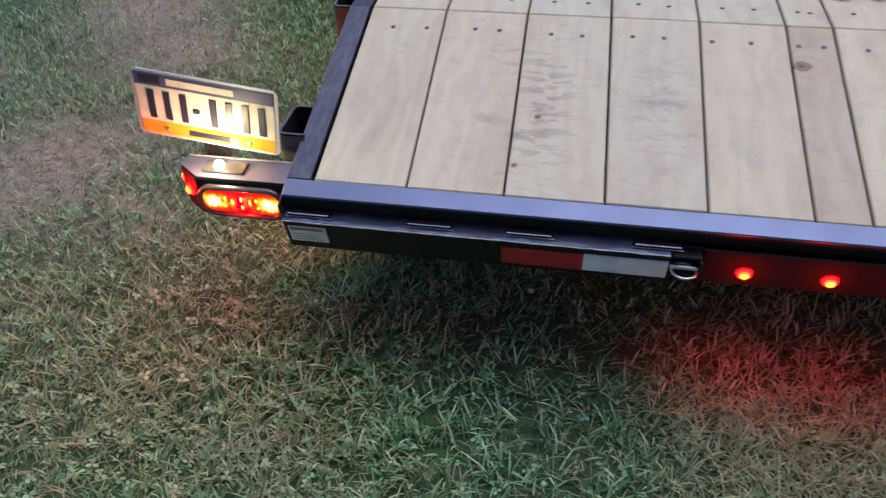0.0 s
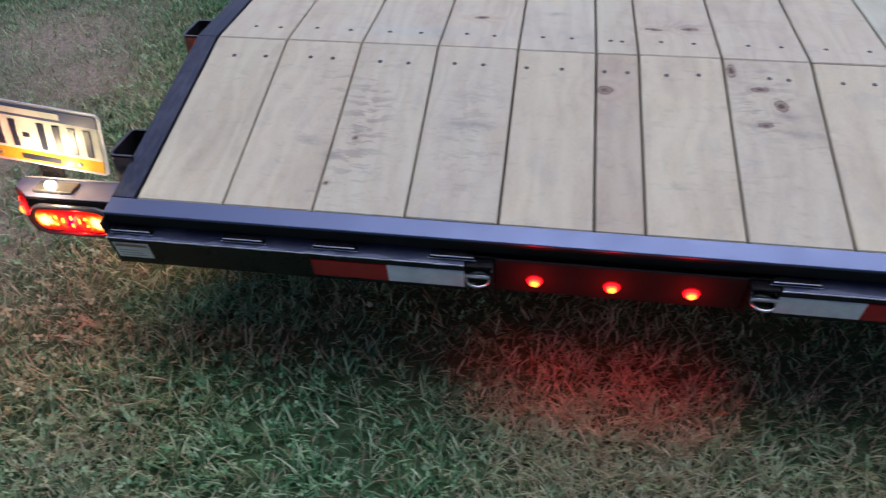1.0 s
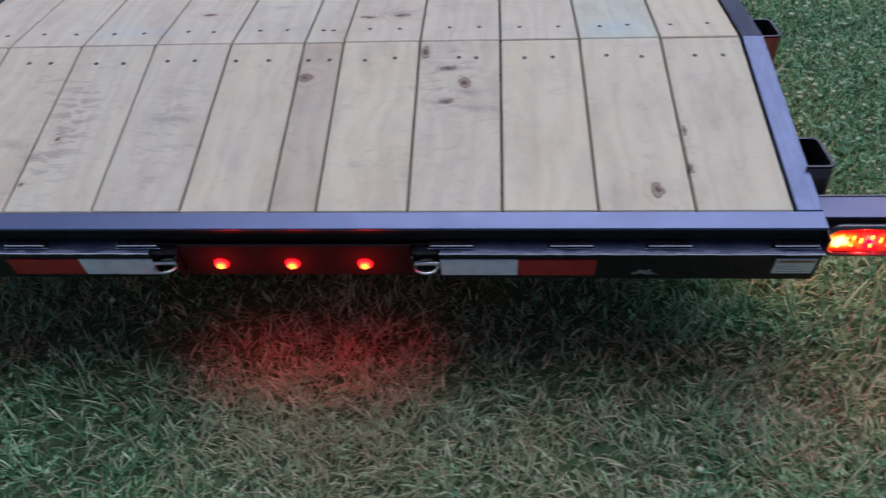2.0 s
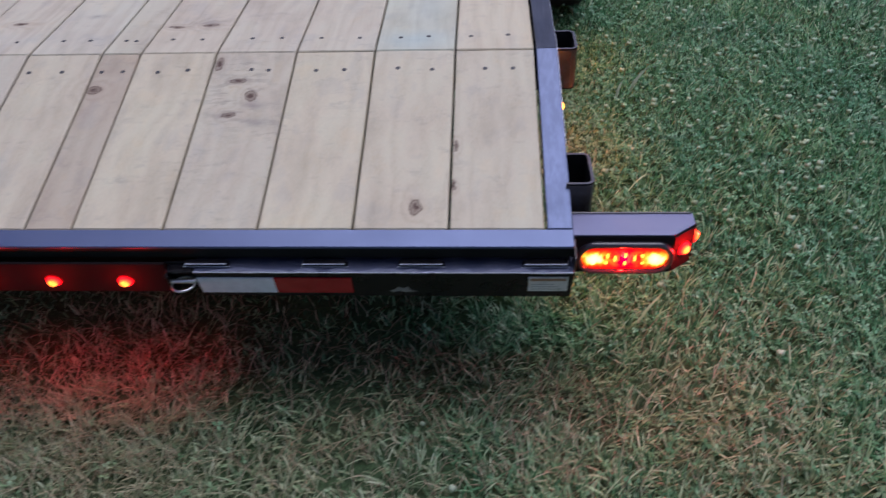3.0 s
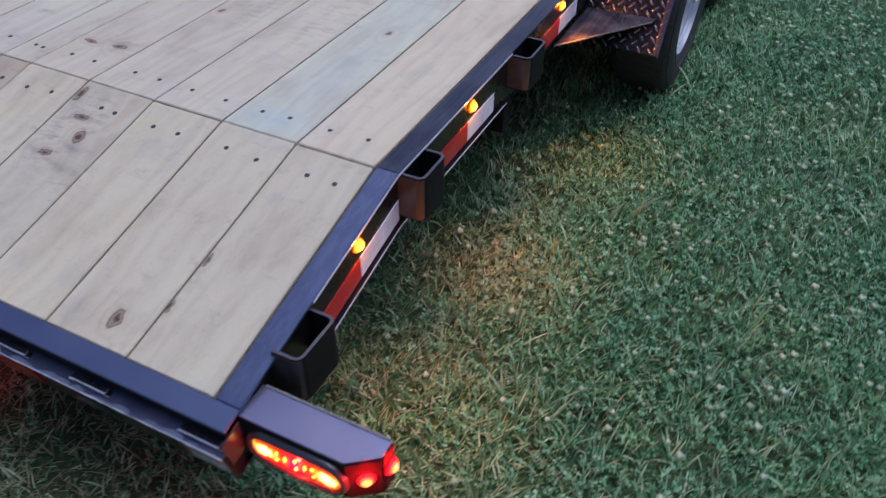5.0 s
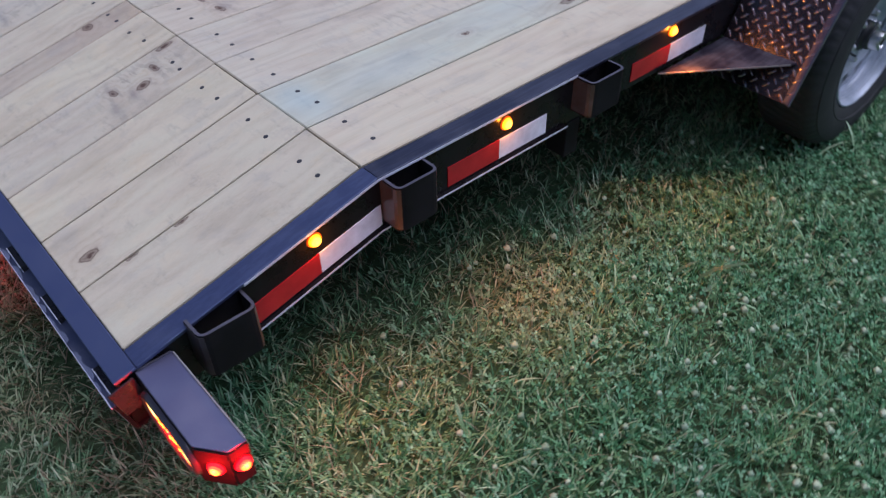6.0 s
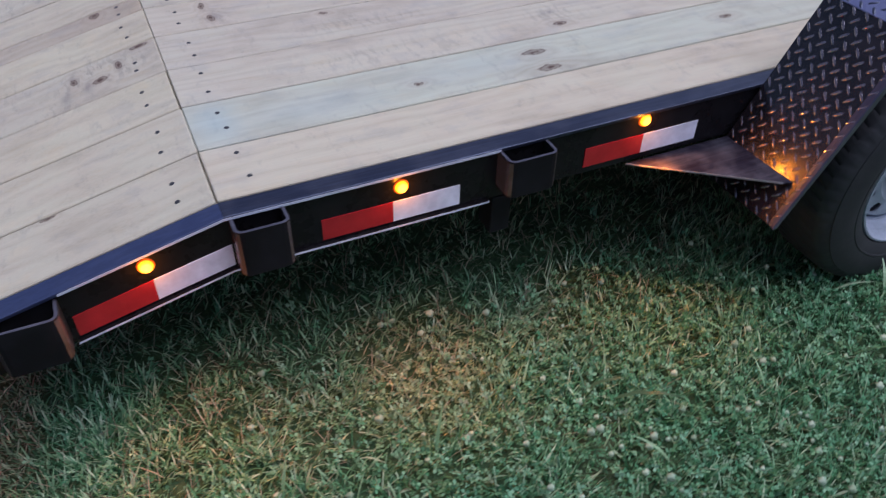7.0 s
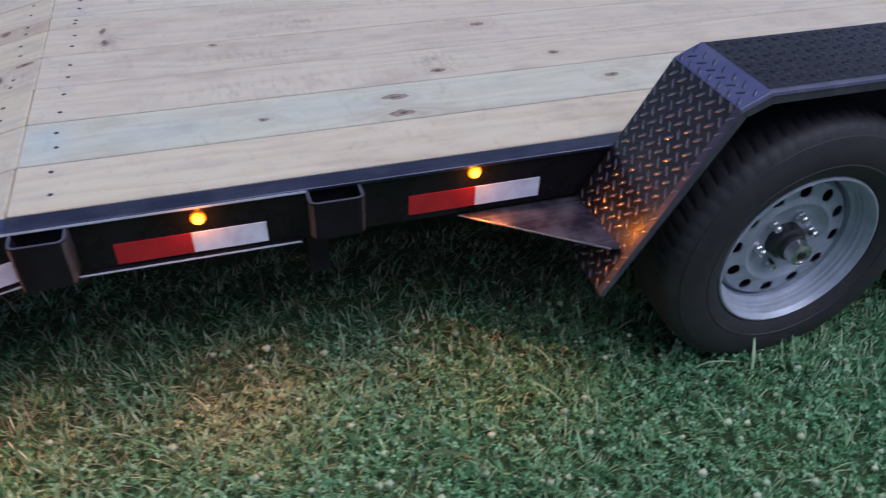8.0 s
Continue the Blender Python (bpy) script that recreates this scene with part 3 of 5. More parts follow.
# rear header and lower channel, square to the sloping tail; local y runs up the slope
REAR = Matrix.Translation((0, 0.007, top_z(0.007))) @ pose(0, 0, 0, TILT)
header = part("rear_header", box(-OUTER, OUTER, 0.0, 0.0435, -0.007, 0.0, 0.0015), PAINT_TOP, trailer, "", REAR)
part("header_leg", box(-OUTER, OUTER, 0.0008, 0.006, -0.034, -0.007), PAINT_DARK, header)
part("slot_back", box(-OUTER + 0.01, OUTER - 0.01, 0.030, 0.035, -0.13, -0.02), PAINT_DARK, header)
for side in (-1, 1):
    a, b = sorted((side * 0.296, side * OUTER))
    channel = part("lower_rear_channel", box(a, b, -0.026, -0.019, -0.125, -0.0475), PAINT, trailer, "", REAR)
    part("channel_shelf", box(a, b, -0.028, 0.022, -0.0475, -0.0435, 0.001), SHELF, channel, "dark shelf with reflected sky in its paint")
    part("channel_foot", box(a, b, -0.026, 0.020, -0.129, -0.125), PAINT, channel)
    # ragged pale strip where the shelf's front edge is worn
    part("pale_edge", ragged_strip(a, b, -0.0298, -0.0272, -0.0466, -0.0431, 5 + side), EDGE, channel, "bright pale edge")
    chips = random.Random(40 + side)
    chipped = bmesh.new()
    for k in range(30):
        cx, half, deep = chips.uniform(a + 0.04, b - 0.04), chips.uniform(0.008, 0.034), chips.uniform(0.003, 0.010)
        ring = [(cx - half, -0.0278), (cx + half, -0.0278), (cx + half * chips.uniform(0.6, 0.95), -0.0278 + deep * chips.uniform(0.3, 0.9)), (cx + half * chips.uniform(-0.2, 0.3), -0.0278 + deep), (cx - half * chips.uniform(0.5, 0.95), -0.0278 + deep * chips.uniform(0.2, 0.8))]
        merge(chipped, prism([(u, v, -0.0433) for u, v in ring], (0, 0, 0.0006 + 0.00004 * k)))
    tagged(part("chipped_paint", chipped, CHIP, channel, "pale chipped paint"), kind="stuff")
    scuff = [(-0.026, -0.004), (-0.016, 0.001), (-0.010, 0.009), (0.002, 0.004), (0.010, 0.010), (0.016, -0.002), (0.028, -0.007), (0.004, -0.008), (-0.008, -0.004), (-0.020, -0.009)]
    if side > 0:
        part("paint_chip", prism([(0.705 + u, -0.0266, -0.106 + v) for u, v in scuff], (0, 0.0006, 0)), SCUFF, channel, "pale chipped paint")
    for tab in (0.32, 0.555, 0.745, 0.985):
        w = 0.046
        part("hinge_tab", prism([(side * tab - w, -0.016, -0.0435), (side * tab + w, -0.016, -0.0435), (side * tab + w - 0.006, -0.016, -0.034), (side * tab - w + 0.006, -0.016, -0.034)], (0, 0.012, 0), 0.001), PAINT, channel)
        part("pale_edge", ragged_strip(side * tab - w + 0.005, side * tab + w - 0.005, -0.0172, -0.0145, -0.0352, -0.0334, 11), EDGE, channel, "bright pale edge")
        part("pale_edge", ragged_strip(side * tab - w, side * tab + w, -0.0176, -0.0156, -0.0428, -0.0412, 12), EDGE, channel, "bright pale edge")
    # reflective strips and end sticker
    for x0, x1, mat, name in ((0.296, 0.4505, TAPE_WHITE, "white_segment"), (0.4505, 0.606, TAPE_RED, "red_segment")):
        p, q = sorted((side * x0, side * x1))
        part(name, box(p, q, -0.0285, -0.026, -0.115, -0.065), mat, channel, "white reflective strip" if mat is TAPE_WHITE else "red reflective strip")
    p, q = sorted((side * 0.953, side * 1.030))
    part("sticker", box(p, q, -0.0282, -0.026, -0.107, -0.061), STICKER, channel, "worn white sticker with small print")
    part("sticker_band", box(p + 0.004, q - 0.004, -0.0292, -0.0282, -0.071, -0.064), STICKER_BAND, channel)
    for k in range(3):
        part("print_bar", box(p + 0.006, q - 0.012 - 0.008 * k, -0.029, -0.0282, -0.100 + 0.008 * k, -0.0985 + 0.008 * k), SMALL_PRINT, channel)

lamp_plate = part("lamp_plate", box(-0.236, 0.236, -0.016, -0.010, -0.132, -0.035, 0.001), LAMP_PLATE, trailer, "", REAR)
for side in (-1, 1):
    # open bracket that holds a bright tie ring
    bracket = part("ring_bracket", box(side * 0.266 - 0.029, side * 0.266 + 0.029, -0.008, -0.004, -0.128, -0.040, 0.001), PAINT_DARK, trailer, "", REAR)
    part("bracket_cheek", box(side * 0.241 - 0.003, side * 0.241 + 0.003, -0.036, -0.008, -0.120, -0.050, 0.001), PAINT, bracket)
    part("bracket_lip", box(side * 0.266 - 0.026, side * 0.266 + 0.026, -0.028, -0.008, -0.050, -0.045, 0.001), PAINT, bracket)
    part("tie_ring", torus(0.0225, 0.0027), STEEL, bracket, "bright zinc-plated tie ring", pose(side * 0.268, -0.034, -0.078, -14, 0, 0), True)
    part("ring_pin", lathe([(0.004, -0.028), (0.005, -0.026), (0.005, 0.026), (0.004, 0.028)], 12), STEEL, bracket, "", pose(side * 0.266, -0.030, -0.073), True)


def marker_lamp(parent, at, lens_mat, core_mat, name, r=0.0146):
    """A small round lamp that looks along the local -y: bezel glowing as its halo, domed lens and bright core."""
    bezel = part(name, lathe([(r + 0.0018, 0.0), (r + 0.0022, 0.0006), (r + 0.0018, 0.0016), (r, 0.003)], 24), RED_FLANGE if lens_mat is RED_LENS else AMBER_FLANGE, parent, "", at @ pose(0, 0, 0, 0, 0, -90), True)
    dome = [(r * math.cos(a), 0.003 + 0.0095 * math.sin(a)) for a in (0, 0.3, 0.6, 0.9, 1.2, 1.45)]
    part("lens", lathe(dome, 20), lens_mat, bezel, "glowing lens", None, True)
    c = 0.0102 if lens_mat is RED_LENS else 0.0112
    core = [(c * math.cos(a), 0.0066 + 0.0084 * math.sin(a)) for a in (0, 0.3, 0.6, 0.9, 1.2, 1.45)]
    part("led", lathe(core, 14), core_mat, bezel, "bright led", None, True)
    return bezel


RED_LIGHT, AMBER_LIGHT = (1.0, 0.006, 0.004), (1.0, 0.28, 0.015)
for x in (-0.158, -0.009, 0.141):
    marker_lamp(trailer, REAR @ pose(x, -0.016, -0.089), RED_LENS, RED_CORE, "red_marker_lamp")
    point_lamp("red_light", REAR @ Vector((x, -0.055, -0.089)), RED_LIGHT, 0.19, 0.006)
    beam = bpy.data.lights.new("red_beam", "SPOT")
    beam.energy, beam.color, beam.shadow_soft_size, beam.spot_size, beam.spot_blend = 1.55, RED_LIGHT, 0.004, radians(66), 1.0
    new("red_beam", beam).matrix_world = look(REAR @ Vector((x, -0.0345, -0.089)), (x * 1.15, 0.03, GROUND))

for side in (-1, 1):
    part("rail_end_plate", box(*sorted((side * (OUTER + 0.0004), side * (OUTER + 0.0045))), -0.020, 0.030, -0.080, -0.012, 0.0015), END_GLOSS, trailer, "glossy black end plate", REAR)

# deck boards with their screws
tints = random.Random(4)
SCREW_MESH = mesh_from(lathe([(0.0, 0.0), (0.0052, 0.0), (0.0060, -0.0008), (0.002, -0.003)], 10), "screw", SCREW, True)
TONES = [(1.0, 0.99, 0.94), (1.02, 0.99, 0.95), (0.97, 0.96, 0.94), (0.95, 0.94, 0.93), (1.0, 0.97, 0.92), (0.86, 0.80, 0.77), (1.03, 1.0, 0.93), (0.97, 0.95, 0.92), (1.04, 1.01, 0.94), (1.02, 0.99, 0.93), (1.0, 0.98, 0.93)]
TONES_LEVEL = [(0.96, 0.95, 0.94), (0.98, 0.97, 0.95), (0.95, 0.95, 0.95), (0.96, 0.94, 0.93), (0.95, 0.96, 0.97), (0.92, 0.92, 0.90), (0.96, 0.93, 0.91), (0.95, 0.93, 0.92), (0.97, 0.95, 0.93), (0.92, 1.0, 0.99), (1.02, 0.98, 0.92)]


def deck_board(near, far, length, at, tone, row, pair):
    """A board between two joints; near and far are its sides' places at both ends."""
    gap = 0.0024
    bm = box(near[0] + gap, near[1] - gap, 0.0, length, -0.038, 0.0, 0.0025)
    for v in bm.verts:
        t = v.co.y / length
        u = (v.co.x - near[0]) / (near[1] - near[0])
        v.co.x += t * ((1 - u) * (far[0] - near[0]) + u * (far[1] - near[1]))
    ob = part("deck_board", bm, WOOD, trailer, "", at)
    ob.color = (*tone, 1)
    for x in pair:
        part("deck_screw", SCREW_MESH, None, ob, "", pose(x, row + tints.uniform(-0.004, 0.004), 0.0006, 0, -90, 0))
    return ob


# places of the two screws at the end of each board
TAIL_SCREWS = [(-0.920, -0.842), (-0.731, -0.676), (-0.560, -0.492), (-0.383, -0.316), (-0.215, -0.135), (-0.038, 0.013), (0.099, 0.170), (0.322, 0.363), (0.476, 0.542), (0.667, 0.747), (0.869, 0.933)]
LEVEL_SCREWS = [(-0.910, -0.845), (-0.751, -0.664), (-0.563, -0.485), (-0.371, -0.303), (-0.185, -0.116), (-0.023, 0.003), (0.095, 0.170), (0.295, 0.369), (0.468, 0.563), (0.664, 0.732), (0.835, 0.925)]
for i in range(11):
    lift = tints.uniform(-0.0012, 0.0012)
    crack = 0.0035 if i in (8, 10) else 0.0012
    tail = math.hypot(HINGE_Y - 0.0505, SLOPE * (HINGE_Y - 0.0505)) - crack
    deck_board(SEAMS_TAIL[i:i + 2], SEAMS_HINGE[i:i + 2], tail, Matrix.Translation((0, 0.0505, top_z(0.0505) + lift)) @ pose(0, 0, 0, TILT), TONES[i], tail - 0.066, TAIL_SCREWS[i])
    deck_board(SEAMS_HINGE[i:i + 2], SEAMS_FRONT[i:i + 2], DECK_END - HINGE_Y - 0.002, pose(0, HINGE_Y + 0.0008, DECK_Z + lift * 0.6), TONES_LEVEL[i], 0.072, LEVEL_SCREWS[i])

# frame under the deck
for side in (-1, 1):
    part("frame_rail", box(side * 0.86 - 0.03, side * 0.86 + 0.03, 0.62, DECK_END, 0.355, 0.499, 0.003), PAINT_DARK, trailer)
    part("tail_rail", prism([(side * 0.86 - 0.03, 0.07, 0.290), (side * 0.86 - 0.03, 0.62, 0.36), (side * 0.86 - 0.03, 0.62, 0.499), (side * 0.86 - 0.03, 0.07, 0.374)], (0.06, 0, 0), 0.002), PAINT_DARK, trailer)
for y in (0.62, 1.145, 1.75, 2.7, 3.5, 4.5):
    part("cross_member", box(-1.02, 1.02, y, y + 0.05, 0.405, 0.498, 0.002), PAINT_DARK, trailer)
for side in (-1, 1):
    part("outrigger", box(side * 1.0 - 0.03, side * 1.0 + 0.03, 1.146, 1.194, 0.305, 0.405, 0.002), PAINT_DARK, trailer)
part("front_header", box(-OUTER, OUTER, DECK_END + 0.001, DECK_END + 0.05, DECK_Z - 0.128, DECK_Z, 0.002), PAINT_TOP, trailer)

# stake pockets: bent flat bar, open above and below
def stake_pocket(side, y0, y1, z_top, z_bot):
    t, o = 0.006, OUTER + 0.050
    w = OUTER - 0.007
    r, arcs = 0.016, (0, 30, 60, 90)
    outer = [(w, y0)] + [(o - r + r * math.sin(radians(a)), y0 + r - r * math.cos(radians(a))) for a in arcs]
    outer += [(o - r + r * math.cos(radians(a)), y1 - r + r * math.sin(radians(a))) for a in arcs] + [(w, y1)]
    q = r - t
    inner = [(w, y0 + t)] + [(o - r + q * math.sin(radians(a)), y0 + r - q * math.cos(radians(a))) for a in arcs]
    inner += [(o - r + q * math.cos(radians(a)), y1 - r + q * math.sin(radians(a))) for a in arcs] + [(w, y1 - t)]
    pts = outer + inner[::-1]
    bm = bmesh.new()
    low = [bm.verts.new((side * x, y, z_bot)) for x, y in pts]
    top = [bm.verts.new((side * x, y, z_top)) for x, y in pts]
    n = len(pts)
    for i in range(n):
        j = (i + 1) % n
        bm.faces.new((low[i], low[j], top[j], top[i]))
    for loop in (low, top):
        for i in range(n // 2 - 1):
            bm.faces.new((loop[i], loop[i + 1], loop[n - 2 - i], loop[n - 1 - i]))
    pocket = part("stake_pocket", bm, PAINT_DARK, trailer)
    rim = bmesh.new()
    for i in range(n // 2 - 1):
        four = (pts[i], pts[i + 1], pts[n - 2 - i], pts[n - 1 - i])
        merge(rim, prism([(side * x, y, z_top) for x, y in four], (0, 0, 0.0007)))
    part("worn_rim", rim, WORN_LIP, pocket, "scuffed cut edge")
    # thin sheets over both sides carry the painted amber light
    for line in (outer[:4], outer[-4:]):
        cheek = bmesh.new()
        for (xa, ya), (xb, yb) in zip(line, line[1:]):
            d = Vector((yb - ya, xa - xb, 0)).normalized() * 0.0008
            merge(cheek, prism([(side * xa, ya, z_bot + 0.004), (side * xb, yb, z_bot + 0.004), (side * (xb + d.x), yb + d.y, z_bot + 0.004), (side * (xa + d.x), ya + d.y, z_bot + 0.004)], (0, 0, z_top - z_bot - 0.008)))
        part("pocket_cheek", cheek, CHEEK, pocket, "black side with amber lamp light in its paint")
    return pocket


for side in (-1, 1):
    stake_pocket(side, 0.150, 0.264, 0.447, 0.342)
    stake_pocket(side, 0.586, 0.690, 0.530, 0.425)
    stake_pocket(side, 1.152, 1.268, 0.530, 0.440)
    # reflective strips on the web
    for y0, y1, drop in ((0.277, 0.582, 0.071), (0.760, 1.064, 0.070), (1.375, 1.688, 0.062)):
        strip = None
        for k, mat in enumerate((TAPE_RED, TAPE_WHITE)):
            a, b = y0 + (y1 - y0) * k / 2, y0 + (y1 - y0) * (k + 1) / 2
            za, zb = top_z(a) - drop, top_z(min(b, HINGE_Y) if y0 < HINGE_Y else b) - drop
            x = side * (OUTER - 0.0068)
            quad = [(x, a, za), (x, b, zb), (x, b, zb - 0.050), (x, a, za - 0.050)]
            part("red_segment" if k == 0 else "white_segment", prism(quad, (side * 0.0022, 0, 0)), mat, trailer, "red reflective strip" if k == 0 else "white reflective strip")
    for y, z in ((0.424, 0.469), (0.931, 0.502), (1.527, 0.515)):
        marker_lamp(trailer, pose(side * (OUTER - 0.007), y, z, 0, 0, 90 * side), AMBER_LENS, AMBER_CORE, "amber_marker_lamp")
        point_lamp("amber_light", (side * (OUTER + 0.016), y, z), AMBER_LIGHT, 0.14, 0.005)
        wash = bpy.data.lights.new("amber_wash", "SPOT")
        wash.energy, wash.color, wash.shadow_soft_size, wash.spot_size, wash.spot_blend = 2.0, AMBER_LIGHT, 0.010, radians(170), 0.2
        new("amber_wash", wash).matrix_world = look((side * (OUTER + 0.014), y, z), (side * (OUTER + 0.6), y, z - 0.1))
        beam = bpy.data.lights.new("amber_beam", "SPOT")
        beam.energy, beam.color, beam.shadow_soft_size, beam.spot_size, beam.spot_blend = 5.6, (1.0, 0.25, 0.03), 0.004, radians(72), 1.0
        new("amber_beam", beam).matrix_world = look((side * (OUTER + 0.055), y, z), (side * (OUTER + 0.11), y + 0.03, GROUND))


# tail lamp boxes
LED_PLACES = [(-0.034, 0.009, 0.0022, 0.0058), (-0.036, -0.009, 0.0036, 0.0032), (-0.019, 0.002, 0.0026, 0.0075), (0.001, 0.010, 0.0022, 0.0064), (0.001, -0.010, 0.0022, 0.0056), (0.019, 0.003, 0.0022, 0.0074), (0.033, 0.009, 0.0034, 0.0040), (0.035, -0.009, 0.0030, 0.0030)]


def stadium_ring(profile, n=40):
    """A rounded loop about the y axis: (half-width, half-height, y) for each line of its section."""
    bm = bmesh.new()
    rows = []
    for w, h, y in profile:
        row = []
        for i in range(n):
            a = 2 * math.pi * (i + 0.5) / n - math.pi / 2
            row.append(bm.verts.new((math.copysign(w - h, math.cos(a)) + h * math.cos(a), y, h * math.sin(a))))
        rows.append(row)
    for a, b in zip(rows, rows[1:]):
        for i in range(n):
            bm.faces.new((a[i], a[(i + 1) % n], b[(i + 1) % n], b[i]))
    return bm


def lamp_box(side):
    s = side
    outline = [(1.034, 0.046), (1.232, 0.046), (1.279, 0.082), (1.279, 0.116), (1.034, 0.116)]
    bm = prism([(s * x, y, 0.306) for x, y in outline], (0, 0, 0.091), 0.002)
    housing = part("tail_lamp_box", bm, PAINT, trailer, "black steel tail lamp box with lit red lamps")
    part("box_lid", prism([(s * x, y, 0.3975) for x, y in outline], (0, 0, 0.003), 0.0008), PAINT_LID, housing, "dusty black lid with reflected sky in its paint")
    at = pose(s * 1.142, 0.046, 0.346)
    part("gasket", stadium_ring([(0.090 + 0.007 * math.cos(a), 0.033 + 0.007 * math.cos(a), -0.011 * math.sin(a)) for a in (0, 0.4, 0.8, 1.2, 1.57, 1.94, 2.34, 2.74, 3.14)]), GROMMET, housing, "black rubber grommet", at, True)
    part("face_plate", prism([(s * 1.036, 0.0457, 0.308), (s * 1.231, 0.0457, 0.308), (s * 1.231, 0.0457, 0.395), (s * 1.036, 0.0457, 0.395)], (0, -0.0008, 0)), LAMP_PLATE, housing, "satin black face lit red")
    lens = part("oval_lens", oval(0.167, 0.053, -0.0075, -0.001, 32, 0.002), OVAL_LENS, housing, "lit red oval tail lens", at)
    for dx, dz, w, h in LED_PLACES:
        ring = [(dx + w * math.cos(math.pi * k / 4), -0.0088, dz + h * math.sin(math.pi * k / 4)) for k in range(8)]
        part("led", prism(ring, (0, 0.0015, 0)), OVAL_LED, lens, "small bright led")
    # folded rims of the lid; the far one's pale colour stands for amber glints
    part("lid_rim", prism([(s * 1.040, 0.1135, 0.4005), (s * 1.276, 0.1135, 0.4005), (s * 1.276, 0.1135, 0.4035), (s * 1.040, 0.1135, 0.4035)], (0, 0.0030, 0), 0.0006), SCUFF, housing, "rim made pale to stand for amber glints")
    part("lid_rim", prism([(s * 1.0345, 0.050, 0.4005), (s * 1.0345, 0.1125, 0.4005), (s * 1.0345, 0.1125, 0.4045), (s * 1.0345, 0.050, 0.4045)], (s * 0.003, 0, 0), 0.0006), WORN_LIP, housing, "folded rim")
    turn = math.degrees(math.atan2(0.036, 0.047))
    part("end_plate", prism([(s * 1.2335, 0.0462, 0.308), (s * 1.2785, 0.0806, 0.308), (s * 1.2785, 0.0806, 0.395), (s * 1.2335, 0.0462, 0.395)], (s * 0.0009, -0.0012, 0)), LAMP_PLATE, housing, "satin black end plate lit red")
    part("end_plate", prism([(s * 1.279, 0.083, 0.308), (s * 1.279, 0.115, 0.308), (s * 1.279, 0.115, 0.395), (s * 1.279, 0.083, 0.395)], (s * 0.0015, 0, 0)), LAMP_PLATE, housing, "satin black end plate lit red")
    marker_lamp(housing, pose(s * 1.2575, 0.0655, 0.354, 0, 0, s * turn), RED_LENS, RED_CORE, "side_marker_lamp")
    marker_lamp(housing, pose(s * 1.2805, 0.099, 0.358, 0, 0, s * 90), RED_LENS, RED_CORE, "side_marker_lamp")
    point_lamp("tail_light", (s * 1.142, 0.027, 0.346), (1.0, 0.012, 0.003), 0.9, 0.004)
    point_lamp("side_marker_light", (s * 1.2985, 0.099, 0.364), RED_LIGHT, 1.1, 0.005)
    point_lamp("side_marker_light", (s * 1.2690, 0.0500, 0.360), RED_LIGHT, 0.7, 0.005)
    return housing


right_box = lamp_box(1)
left_box = lamp_box(-1)

# number plate, tilted, on its bracket with a lit bulb below
plate_at = pose(-1.215, 0.121, 0.504, 0, 7.0, 0)
W, H = 0.1500, 0.0750


def rounded(w, h, y0, y1, r=0.014):
    pts = []
    for cx, cz, a0 in ((w - r, h - r, 0), (-w + r, h - r, 90), (-w + r, -h + r, 180), (w - r, -h + r, 270)):
        for k in range(5):
            a = radians(a0 + 22.5 * k)
            pts.append((cx + r * math.cos(a), y0, cz + r * math.sin(a)))
    return prism(pts, (0, y1 - y0, 0))


plate = part("number_plate", rounded(W, H, 0.0, 0.003), PLATE_RIM, trailer, "tilted number plate with raised dark marks", plate_at)
part("plate_field", box(-W + 0.008, W - 0.008, -0.0012, 0.0, -H + 0.036, H - 0.034), PLATE_WHITE, plate)
part("top_band", box(-W + 0.008, W - 0.008, -0.0013, 0.0, H - 0.034, H - 0.007), PLATE_BLUE, plate, "dark blue top band")
part("bottom_band", box(-W + 0.010, W - 0.010, -0.0013, 0.0, -H + 0.007, -H + 0.036), PLATE_GOLD, plate, "golden bottom band")
for k in range(8):
    if k == 3:
        part("raised_bar", box(-0.027, -0.013, -0.0032, -0.0012, -0.006, 0.004), PLATE_INK, plate)
        continue
    cx = -0.112 + 0.0335 * k - (0.006 if k > 3 else 0)
    part("raised_bar", box(cx - 0.0075, cx + 0.0075, -0.0032, -0.0012, -0.032, 0.033, 0.0008), PLATE_INK, plate)
part("name_bar", box(-0.075, 0.062, -0.0024, -0.0013, H - 0.027, H - 0.013), PLATE_WHITE, plate)
part("month_sticker", box(-0.132, -0.088, -0.0024, -0.0013, H - 0.028, H - 0.011), PLATE_INK, plate)
part("word_bar", box(-0.042, 0.046, -0.0024, -0.0013, -H + 0.013, -H + 0.026), PLATE_INK, plate)
for x in (-0.088, 0.088):
    part("plate_bolt", lathe([(0.0045, 0.0), (0.0045, 0.003), (0.0025, 0.0042)], 10), STEEL, plate, "", pose(x, -0.0012, -H + 0.020, 0, 0, -90), True)
part("plate_bracket", box(-1.243, -1.186, 0.126, 0.130, 0.395, 0.50, 0.001), PAINT, trailer)
bulb_holder = part("plate_lamp", box(-1.225, -1.135, 0.060, 0.098, 0.400, 0.407, 0.002), HUB_BLACK, trailer)
part("bulb", lathe([(0.011 * math.cos(a), 0.011 * math.sin(a)) for a in (0, 0.4, 0.8, 1.2, 1.5)], 16), PLATE_LAMP, bulb_holder, "lit warm white bulb", pose(-1.193, 0.080, 0.407, 0, -90, 0), True)
point_lamp("plate_light", (-1.195, 0.050, 0.445), (1.0, 0.80, 0.42), 1.35)


